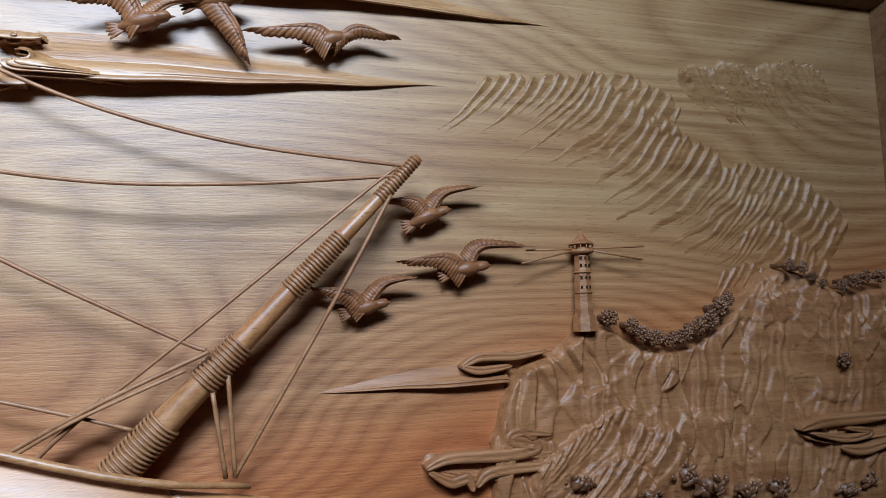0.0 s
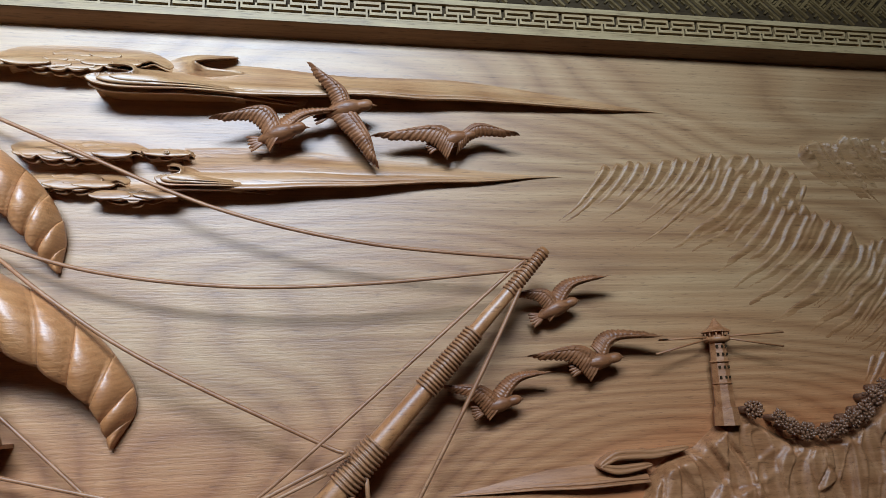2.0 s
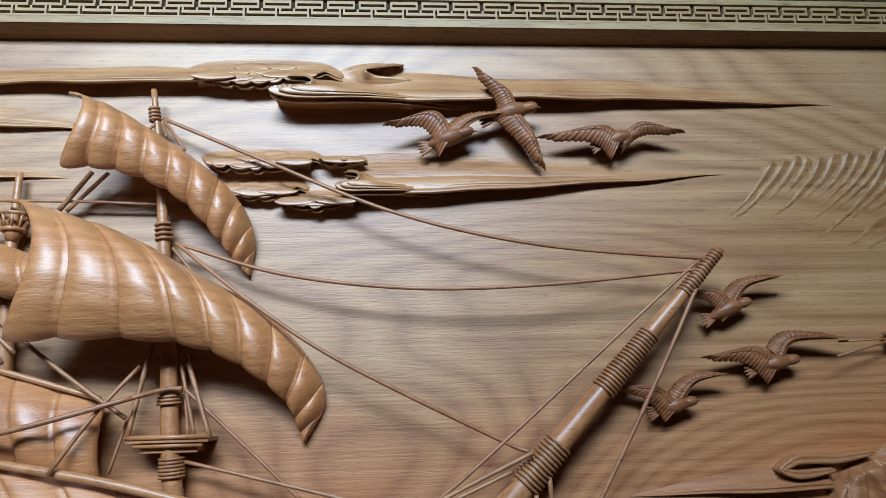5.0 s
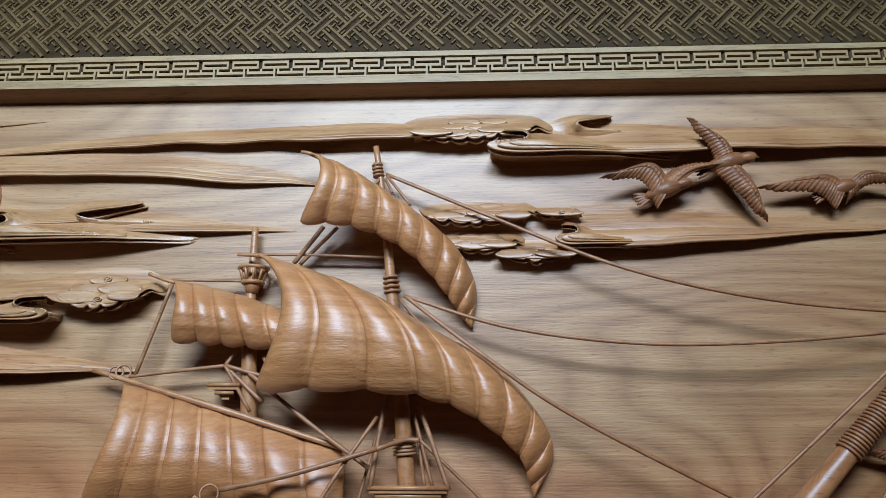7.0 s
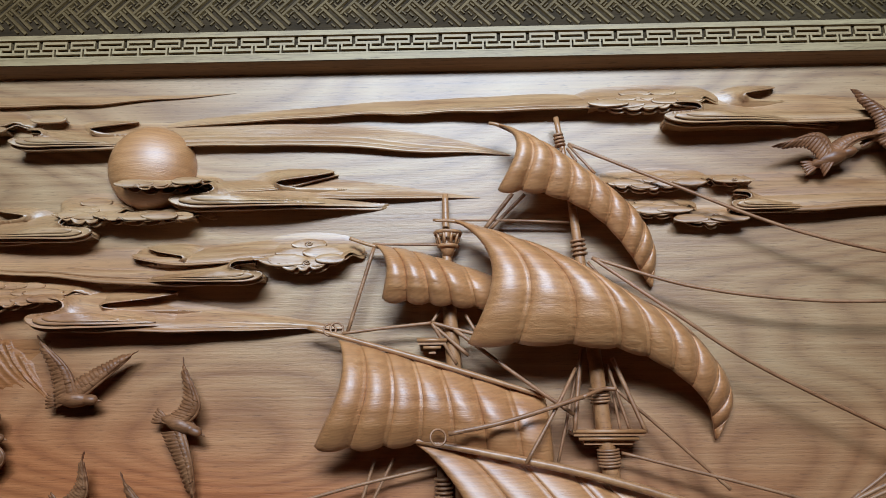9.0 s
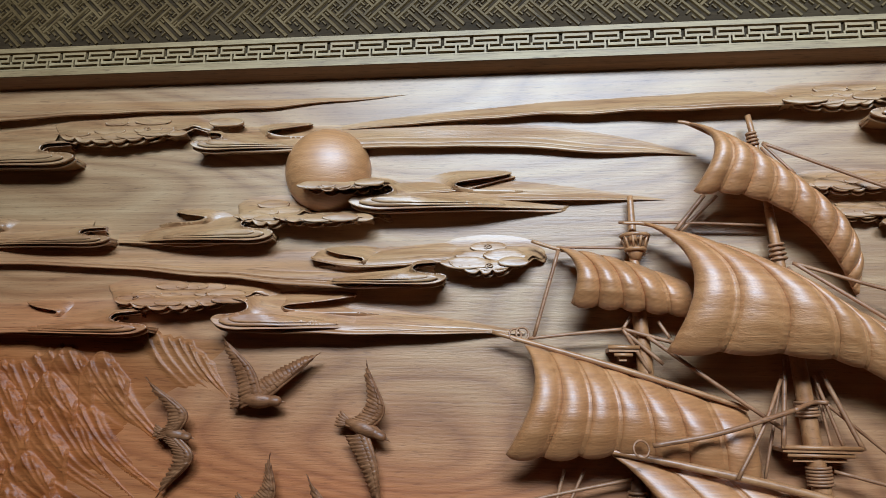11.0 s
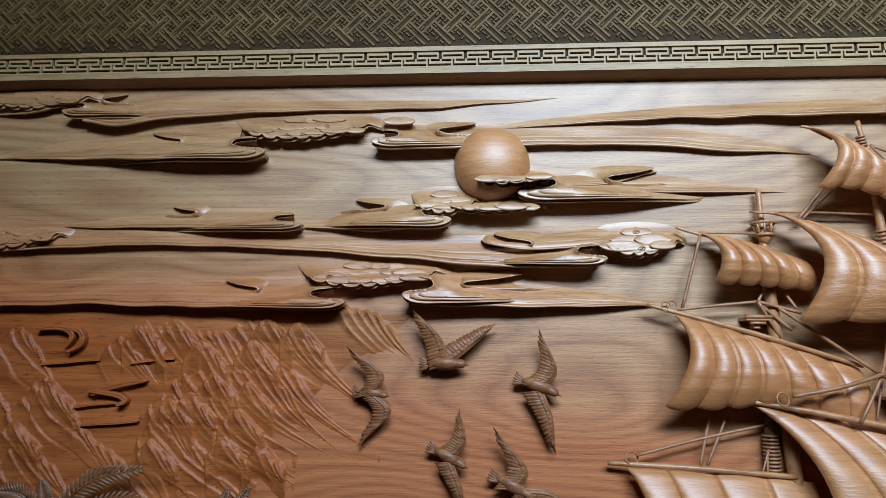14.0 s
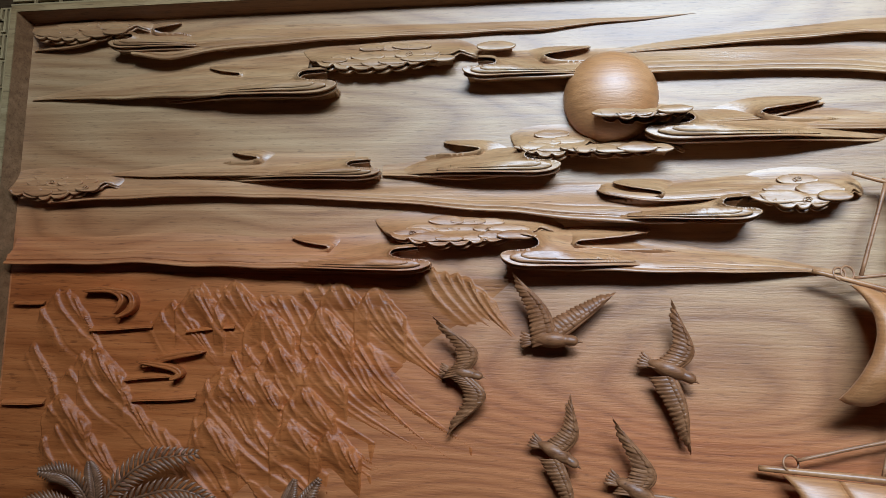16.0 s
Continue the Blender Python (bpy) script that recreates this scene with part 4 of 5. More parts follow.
def sail(name, top, bottom, ribs, bulge, rib, bow, label, scallop=0.006, thick=0.0035, lead=0.9):
    n, m = ribs * 12 + 1, 26
    T, B = curve(top, n), curve(bottom, 400)
    u = np.linspace(0, 1, n)
    B = B[np.minimum((u**lead * 399).round().astype(int), 399)]
    size = np.linalg.norm(T - B, axis=1)
    fade = np.clip(size / size.max(), 0.16, 1)
    s = np.modf(ribs * u**0.94 + 1e-9)[0] ** 0.92
    wave = np.clip(1 - np.abs(2 * s - 1) ** 2.0, 0, 1) ** 0.72
    grid = []
    for v in np.linspace(0, 1, m):
        p = T * (1 - v) + B * v
        belly = float(np.interp(v, (0, 0.1, 0.25, 0.42, 0.6, 0.78, 0.92, 1.0), (0.12, 0.48, 0.86, 1.08, 1.12, 0.98, 0.70, 0.42)))
        p[:, 1] -= 1.4 * bulge * belly * fade + 1.1 * rib * (wave - 0.35) * (0.40 + 0.60 * belly) * fade**0.7
        p[:, 2] -= scallop * wave * v**5 * fade
        p[:, 2] += 0.12 * scallop * wave * (1 - v) ** 5 * fade
        p[:, 0] += bow * math.sin(math.pi * v**0.8) * (1 - u) ** 2.5 + 0.16 * size * math.sin(math.pi * v) * u * (1 - u)
        p[:, 1] = np.minimum(p[:, 1], -0.002)
        grid.append(p)
    g = np.array(grid)
    ob = tagged(thing(name, tuple(g[:, n // 2].mean(0)), label, "ship sail"), group="sails of the carved ship")
    for k in range(ribs):
        a, b = np.searchsorted(u ** 0.94, (k / ribs - 1e-6, (k + 1) / ribs - 1e-6))
        part("panel", sheet(g[:, a : min(b, n - 1) + 1], thick), SAIL, ob)
    return ob


def rope(points, radius=0.0019, n=30):
    p = curve(points, n)
    ob = part("rope", tube(p, radius * 1.12, 7), LINE, None, "thin taut brown rigging line carved in wood")
    return tagged(ob, "", "rope", "rigging of the ship")


# masts
fore = spar("mast", [(-0.023, -0.022, 1.932), (-0.013, -0.022, 1.866), (-0.002, -0.021, 1.765), (0.012, -0.02, 1.628), (0.023, -0.02, 1.513), (0.055, -0.02, 1.30)], [0.0034, 0.0036, 0.006, 0.0085, 0.010, 0.0105], "tall tapered foremast of pale brown wood", "ship mast")
lashing(fore, (-0.021, -0.022, 1.909), (-0.019, -0.022, 1.896), 0.0050, 0.0054, 4)
lashing(fore, (-0.003, -0.021, 1.777), (-0.001, -0.021, 1.761), 0.0075, 0.008, 4)
lashing(fore, (0.014, -0.02, 1.605), (0.015, -0.02, 1.591), 0.0105, 0.0108, 5)
lashing(fore, (0.021, -0.02, 1.538), (0.022, -0.02, 1.521), 0.0115, 0.0118, 6)
main = spar("mast", [(-0.16, -0.014, 1.838), (-0.159, -0.016, 1.788), (-0.157, -0.018, 1.722), (-0.152, -0.018, 1.646), (-0.128, -0.018, 1.30)], [0.0036, 0.0046, 0.007, 0.009, 0.010], "thinner wooden mast behind the small sail", "ship mast")
# the after mast takes the dark wood to paint in the sails' shadow
after = spar("mast", [(-0.163, -0.012, 1.529), (-0.163, -0.012, 1.447), (-0.158, -0.014, 1.28)], [0.008, 0.009, 0.010], "wooden mast behind the lower sails, coloured dark for their shade", "ship mast", DARKWOOD)
lashing(after, (-0.164, -0.012, 1.506), (-0.163, -0.012, 1.458), 0.0095, 0.0098, 11)

# crow's nest on the thinner mast
nest = thing("crows_nest", (-0.157, -0.018, 1.777), "small turned lookout basket on the mast", "crow's nest")
c = np.array((-0.157, -0.018, 1.777))
part("rim", ring(c + (0, 0, 0.012), (0, 0, 1), 0.0155, 0.0022, 20), SPAR, nest)
part("floor_ring", ring(c + (0, 0, -0.004), (0, 0, 1), 0.0105, 0.0026, 20), SPAR, nest)
for k in range(10):
    w = 2 * math.pi * k / 10
    part("stave", tube([c + (0.0105 * math.cos(w), 0.0105 * math.sin(w), -0.004), c + (0.0155 * math.cos(w), 0.0155 * math.sin(w), 0.012)], 0.0016, 6), SPAR, nest)
part("cup", tube([c + (0, 0, -0.016), c + (0, 0, -0.010), c + (0, 0, -0.004)], [0.006, 0.008, 0.011], 16), SPAR, nest)


def platform(a, b, z, depth, label):
    """A square masthead platform with a moulded edge, carried on slanting stays."""
    mx = (a + b) / 2
    ob = thing("mast_platform", (mx, -depth / 2, z), label, "mast platform")
    part("deck", box(a, b, -depth, 0.0, z - 0.004, z), SPAR, ob, "", False)
    part("upper_edge", tube([(a - 0.001, -depth, z + 0.001), (b + 0.001, -depth, z + 0.001)], 0.0024, 8), SPAR, ob)
    part("lower_edge", tube([(a + 0.006, -depth + 0.004, z - 0.007), (b - 0.006, -depth + 0.004, z - 0.007)], 0.0022, 8), SPAR, ob)
    part("bracket", box(a + 0.012, b - 0.012, -depth + 0.008, 0.0, z - 0.014, z - 0.004), SPAR, ob, "", False)
    return ob


pa, pb = (-0.019, -0.03, 1.558), (0.059, -0.03, 1.557)
platform(pa[0], pb[0], pa[2], 0.036, "square wooden masthead platform with moulded edge")
qa, qb = (-0.192, -0.03, 1.66), (-0.16, -0.03, 1.66)
platform(qa[0], qb[0], qa[2], 0.030, "small square platform on the thinner mast")

# bowsprit
tip, foot = np.array((0.588, -0.05, 1.737)), np.array((0.276, -0.026, 1.406))
bow = spar("bowsprit", [tip, tip * 0.7 + foot * 0.3, tip * 0.35 + foot * 0.65, foot], [0.0056, 0.0088, 0.0126, 0.0163], "long tapered round bowsprit bound with cord lashings", "bowsprit")
for s0, s1, r0, r1, n in ((0.01, 0.135, 0.0066, 0.0084, 10), (0.265, 0.43, 0.0104, 0.0126, 14), (0.59, 0.70, 0.0146, 0.0158, 9), (0.815, 0.955, 0.0172, 0.0186, 11)):
    lashing(bow, tip + (foot - tip) * s0, tip + (foot - tip) * s1, r0 - 0.0008, r1 - 0.0008, round(n * 1.35), 0.0016)

# sails
sail("fore_topgallant_sail", [(-0.095, -0.038, 1.917), (-0.058, -0.035, 1.903), (-0.013, -0.03, 1.876), (0.033, -0.026, 1.844), (0.072, -0.02, 1.807), (0.091, -0.01, 1.766), (0.087, -0.004, 1.724)],
     [(-0.098, -0.046, 1.832), (-0.057, -0.044, 1.832), (-0.013, -0.04, 1.82), (0.024, -0.034, 1.797), (0.054, -0.024, 1.764), (0.072, -0.012, 1.739), (0.085, -0.004, 1.723)], 10, 0.022, 0.0085, 0.020, "billowing ribbed pale wooden topgallant sail")
sail("fore_topsail", [(-0.15, -0.03, 1.801), (-0.091, -0.034, 1.783), (-0.026, -0.034, 1.758), (0.044, -0.03, 1.718), (0.108, -0.024, 1.681), (0.154, -0.014, 1.631), (0.169, -0.006, 1.589), (0.149, -0.003, 1.549)],
     [(-0.135, -0.04, 1.656), (-0.065, -0.048, 1.657), (0.017, -0.048, 1.653), (0.066, -0.042, 1.64), (0.104, -0.034, 1.617), (0.132, -0.022, 1.59), (0.142, -0.01, 1.566), (0.147, -0.003, 1.548)], 10, 0.030, 0.011, 0.036, "large billowing ribbed topsail of pale wood")
sail("main_topsail", [(-0.244, -0.022, 1.774), (-0.205, -0.024, 1.767), (-0.161, -0.024, 1.755), (-0.101, -0.016, 1.735)], [(-0.233, -0.03, 1.709), (-0.189, -0.032, 1.706), (-0.146, -0.03, 1.702), (-0.098, -0.018, 1.697)], 5, 0.020, 0.0085, 0.012, "small ribbed pale wooden sail behind the topsail")
sail("main_sail", [(-0.285, -0.026, 1.662), (-0.215, -0.026, 1.644), (-0.142, -0.024, 1.623), (-0.047, -0.016, 1.595)], [(-0.306, -0.03, 1.545), (-0.237, -0.034, 1.546), (-0.171, -0.03, 1.549), (-0.105, -0.022, 1.528), (-0.04, -0.012, 1.505)], 7, 0.026, 0.0095, 0.018, "broad ribbed pale wooden mainsail below its yard", lead=0.95)
sail("fore_course", [(-0.198, -0.034, 1.549), (-0.112, -0.036, 1.533), (-0.029, -0.036, 1.518), (0.031, -0.036, 1.502), (0.292, -0.05, 1.421), (0.434, -0.016, 1.385)], [(-0.185, -0.05, 1.24), (-0.02, -0.06, 1.23), (0.1, -0.06, 1.22), (0.22, -0.05, 1.22), (0.36, -0.04, 1.22), (0.47, -0.006, 1.24)], 7, 0.034, 0.010, 0.075, "largest lower sail of pale wood under a long yard", lead=1.0)
sail("mizzen_sail", [(-0.354, -0.018, 1.463), (-0.278, -0.022, 1.46), (-0.197, -0.022, 1.457), (-0.114, -0.014, 1.448)], [(-0.36, -0.03, 1.25), (-0.28, -0.035, 1.24), (-0.19, -0.035, 1.24), (-0.10, -0.02, 1.25)], 4, 0.026, 0.009, 0.030, "ribbed pale wooden lower sail hung from a yard", lead=1.0)

# yards
YARDS = "yards of the ship"
spar("yard", [(-0.321, -0.025, 1.677), (-0.186, -0.034, 1.639), (-0.048, -0.03, 1.597)], [0.0026, 0.0034, 0.0026], "slender wooden yard above the mainsail", "ship yard", SPAR, YARDS)
spar("yard", [(-0.21, -0.040, 1.553), (-0.115, -0.054, 1.538), (0.033, -0.060, 1.506), (0.293, -0.068, 1.427), (0.414, -0.036, 1.402)], [0.003, 0.0042, 0.0046, 0.0042, 0.003], "long slender wooden yard above the lowest sail", "ship yard", SPAR, YARDS)
spar("yard", [(-0.377, -0.014, 1.468), (-0.259, -0.03, 1.465), (-0.139, -0.026, 1.456)], [0.0032, 0.004, 0.0034], "slender wooden yard of the after sail", "ship yard", SPAR, YARDS)
spar("yard", [(-0.275, -0.018, 1.784), (-0.247, -0.022, 1.774), (-0.211, -0.022, 1.766)], 0.0022, "short yard end above the small sail", "ship yard", SPAR, YARDS)
spar("yard", [(-0.106, -0.036, 1.921), (-0.094, -0.038, 1.917), (-0.065, -0.034, 1.903)], [0.0018, 0.0024, 0.002], "short yard end at the topgallant sail", "ship yard", SPAR, YARDS)
spar("yard", [(-0.172, -0.03, 1.802), (-0.147, -0.032, 1.8), (-0.108, -0.034, 1.788)], [0.0016, 0.0024, 0.002], "short yard end at the topsail", "ship yard", SPAR, YARDS)
for a, b in (((-0.287, -0.026, 1.675), 0.0075), ((-0.295, -0.026, 1.674), 0.007), ((-0.168, -0.068, 1.556), 0.0085), ((-0.346, -0.018, 1.475), 0.0085)):
    tagged(part("rope_eye", ring(a, (0.3, -1, 0.2), b, 0.0013, 18), LINE, None, "small bent wooden ring eye on a yard"), "", "rigging ring", "rigging of the ship")

# rigging from the foremast to the bowsprit
rope([(-0.01, -0.024, 1.897), (0.1, -0.032, 1.846), (0.245, -0.042, 1.782), (0.393, -0.048, 1.745), (0.562, -0.05, 1.728), (0.578, -0.05, 1.7275)], 0.0019, 50)
rope([(0.012, -0.024, 1.756), (0.126, -0.036, 1.719), (0.26, -0.044, 1.701), (0.396, -0.048, 1.702), (0.543, -0.05, 1.714), (0.566, -0.05, 1.716)], 0.0019, 50)
rope([(0.013, -0.024, 1.756), (0.093, -0.046, 1.692), (0.184, -0.046, 1.63), (0.342, -0.044, 1.549), (0.372, -0.046, 1.536)], 0.0020, 50)
rope([(0.564, -0.05, 1.722), (0.543, -0.05, 1.709), (0.351, -0.045, 1.548), (0.278, -0.04, 1.491), (0.204, -0.034, 1.45)], 0.0018)
rope([(0.557, -0.052, 1.695), (0.501, -0.045, 1.59), (0.399, -0.03, 1.41)], 0.0021)
rope([(0.375, -0.05, 1.535), (0.28, -0.045, 1.491), (0.196, -0.038, 1.446)], 0.0021)
rope([(0.354, -0.05, 1.518), (0.261, -0.045, 1.477), (0.201, -0.038, 1.443)], 0.0018)
rope([(0.282, -0.042, 1.495), (0.246, -0.038, 1.463), (0.221, -0.036, 1.438)], 0.0024)
rope([(0.035, -0.024, 1.535), (0.182, -0.036, 1.499), (0.255, -0.038, 1.479), (0.306, -0.036, 1.463)], 0.0018)
rope([(0.378, -0.04, 1.495), (0.391, -0.03, 1.41)], 0.0022, 8)
rope([(0.392, -0.04, 1.516), (0.4, -0.03, 1.41)], 0.0022, 8)
rope([(0.031, -0.026, 1.605), (0.094, -0.03, 1.548), (0.149, -0.032, 1.497)], 0.0017)
# stays at the platform
rope([(-0.005, -0.024, 1.65), (-0.018, -0.036, 1.558)], 0.0024, 8)
rope([(-0.008, -0.02, 1.634), (-0.036, -0.028, 1.526)], 0.0016, 8)
rope([(0.03, -0.024, 1.639), (0.061, -0.036, 1.557)], 0.0024, 8)
rope([(0.024, -0.022, 1.633), (0.045, -0.03, 1.557)], 0.0018, 8)
rope([(0.026, -0.018, 1.628), (0.036, -0.022, 1.557)], 0.0016, 8)
rope([(-0.01, -0.052, 1.597), (0.016, -0.034, 1.605), (0.031, -0.034, 1.605)], 0.0022, 10)
rope([(-0.157, -0.072, 1.56), (-0.090, -0.072, 1.574), (-0.01, -0.052, 1.597)], 0.0024, 16)
rope([(-0.013, -0.03, 1.628), (-0.042, -0.056, 1.582), (-0.075, -0.066, 1.529)], 0.0019, 12)
rope([(-0.15, -0.03, 1.673), (-0.082, -0.038, 1.622), (-0.019, -0.04, 1.578)], 0.0021, 16)
# lines between the masts and at the small sail
rope([(-0.175, -0.02, 1.805), (-0.087, -0.018, 1.804), (-0.011, -0.016, 1.801)], 0.0015, 12)
rope([(-0.079, -0.026, 1.835), (-0.112, -0.02, 1.794)], 0.0024, 8)
rope([(-0.064, -0.022, 1.835), (-0.106, -0.016, 1.794)], 0.0020, 8)
rope([(-0.017, -0.024, 1.891), (-0.027, -0.03, 1.878)], 0.0016, 6)
rope([(-0.009, -0.024, 1.895), (0.019, -0.034, 1.856)], 0.0015, 6)
rope([(-0.011, -0.022, 1.892), (-0.002, -0.032, 1.872)], 0.0015, 6)
rope([(-0.247, -0.022, 1.776), (-0.166, -0.018, 1.775)], 0.0015, 8)
rope([(-0.245, -0.024, 1.771), (-0.274, -0.026, 1.672)], 0.0020, 8)
rope([(-0.28, -0.026, 1.67), (-0.227, -0.026, 1.676), (-0.176, -0.028, 1.681)], 0.0018, 12)
rope([(-0.176, -0.03, 1.681), (-0.121, -0.03, 1.666)], 0.0020, 8)
rope([(-0.176, -0.03, 1.681), (-0.167, -0.028, 1.695)], 0.0018, 6)
rope([(-0.176, -0.03, 1.681), (-0.148, -0.026, 1.634)], 0.0020, 8)
rope([(-0.175, -0.028, 1.679), (-0.134, -0.03, 1.643)], 0.0020, 8)
rope([(-0.137, -0.026, 1.69), (-0.126, -0.03, 1.671)], 0.0018, 6)
rope([(-0.001, -0.022, 1.749), (0.028, -0.03, 1.702)], 0.0018, 6)
rope([(0.008, -0.02, 1.752), (0.048, -0.018, 1.703)], 0.0016, 6)
# lines above the after sail
rope([(-0.341, -0.022, 1.479), (-0.262, -0.02, 1.5), (-0.17, -0.016, 1.52)], 0.0018, 12)
rope([(-0.242, -0.014, 1.528), (-0.26, -0.024, 1.468)], 0.0018, 8)
rope([(-0.22, -0.014, 1.529), (-0.251, -0.024, 1.468)], 0.0018, 8)
rope([(-0.169, -0.018, 1.489), (-0.182, -0.024, 1.459)], 0.0014, 6)
rope([(-0.171, -0.018, 1.488), (-0.175, -0.024, 1.459)], 0.0014, 6)


# ---- hills, rocks and trees in low relief ----
def fract_hash(k):
    return np.modf(np.abs(np.sin(k * 12.9898 + 4.1) * 43758.5453))[0]


def wander(X, Z, scale, seed):
    return np.array([noise.noise(Vector((x * scale, z * scale, seed))) for x, z in zip(X.ravel(), Z.ravel())]).reshape(X.shape)


def ridges(X, Z, crest, reach, pitch, lean, amp, seed, N):
    """Folds that run down from a crest line and sweep to one side (lean: -1 left, 1 right), sharp-backed and fading out."""
    c = curve(crest, 80)
    order = np.argsort(c[:, 0])
    cx, cz = c[order, 0], c[order, 1]
    x_top = X.copy()
    M = np.sin(Z * 210 + 9 * N + np.floor(X / pitch) * 2.4) * 0.6
    for _ in range(14):
        d = np.interp(x_top, cx, cz) - Z
        dd = np.clip(d, 0, 0.12)
        x_top = 0.5 * x_top + 0.5 * (X - lean * (0.35 * dd + 7.0 * dd * dd))
    ph = (x_top + 0.006 * N) / pitch
    k = np.floor(ph)
    f = ph - k
    jag = 0.6 + 0.7 * fract_hash(k + seed)
    saw = np.where(f < 0.84, f / 0.84, (1 - f) / 0.16) if lean > 0 else np.where(f < 0.16, f / 0.16, (1 - f) / 0.84)
    d = d - 0.005 * (1 - saw) * jag + 0.003 * jag - 0.006 * np.abs(np.modf(ph / 3.3 + seed)[0] * 2 - 1)
    L_ = reach * (0.65 + 0.55 * fract_hash(k * 1.7 + seed))
    env = smooth01(d / 0.006) * np.clip(1 - d / L_, 0, 1) ** 0.8
    edge = smooth01((x_top - cx[0]) / 0.012) * smooth01((cx[-1] - x_top) / 0.012)
    return amp * env * edge * ((0.22 if lean < 0 else 0.42) + (0.78 if lean < 0 else 0.7) * saw ** (1.35 if lean < 0 else 2.6) * jag * (0.9 + (0.2 if lean < 0 else 0.45) * M))


def far_hills(X, Z):
    N = wander(X, Z, 22, 5.0)
    h = ridges(X, Z, [(0.672, 1.850), (0.70, 1.862), (0.764, 1.867), (0.827, 1.875), (0.885, 1.878), (0.942, 1.857), (0.971, 1.835)], 0.109, 0.0163, -1, .0062, 1, N)
    h = np.maximum(h, ridges(X, Z, [(0.818, 1.855), (0.867, 1.859), (0.899, 1.838), (0.948, 1.815), (1.007, 1.782), (1.032, 1.753)], 0.123, 0.0156, -1, .0066, 2, N))
    h = np.maximum(h, ridges(X, Z, [(0.906, 1.82), (0.955, 1.796), (0.999, 1.789), (1.041, 1.754), (1.075, 1.731)], 0.109, 0.0149, -1, .0066, 3, N))
    h = np.maximum(h, ridges(X, Z, [(0.996, 1.752), (1.06, 1.767), (1.125, 1.757), (1.165, 1.741), (1.212, 1.708), (1.235, 1.68)], 0.123, 0.0149, -1, .0066, 4, N))
    h = np.maximum(h, ridges(X, Z, [(1.028, 1.707), (1.103, 1.732), (1.159, 1.71), (1.223, 1.663)], 0.116, 0.0143, -1, .0064, 5, N))
    h = np.maximum(h, ridges(X, Z, [(1.043, 1.669), (1.099, 1.689), (1.144, 1.662), (1.198, 1.623)], 0.087, 0.0137, -1, .007, 6, N))
    h = np.maximum(h, ridges(X, Z, [(1.003, 1.616), (1.048, 1.631), (1.084, 1.623)], 0.072, 0.0149, -1, .006, 7, N))
    h = np.maximum(h, ridges(X, Z, [(0.952, 1.873), (0.976, 1.902), (1.007, 1.889), (1.04, 1.856)], 0.087, 0.0156, 1, .012, 8, N))
    h = np.maximum(h, ridges(X, Z, [(1.006, 1.885), (1.031, 1.91), (1.071, 1.894), (1.117, 1.874)], 0.080, 0.0143, 1, .012, 9, N))
    return np.maximum(h, ridges(X, Z, [(1.081, 1.895), (1.101, 1.911), (1.16, 1.918), (1.199, 1.905)], 0.072, 0.0130, 1, .012, 10, N))


tagged(part("far_hills", field(0.60, 1.27, 1.56, 1.935, 0.0019, far_hills), FAR, None, "range of rippled distant hills carved in low relief"), "", "carved hills")


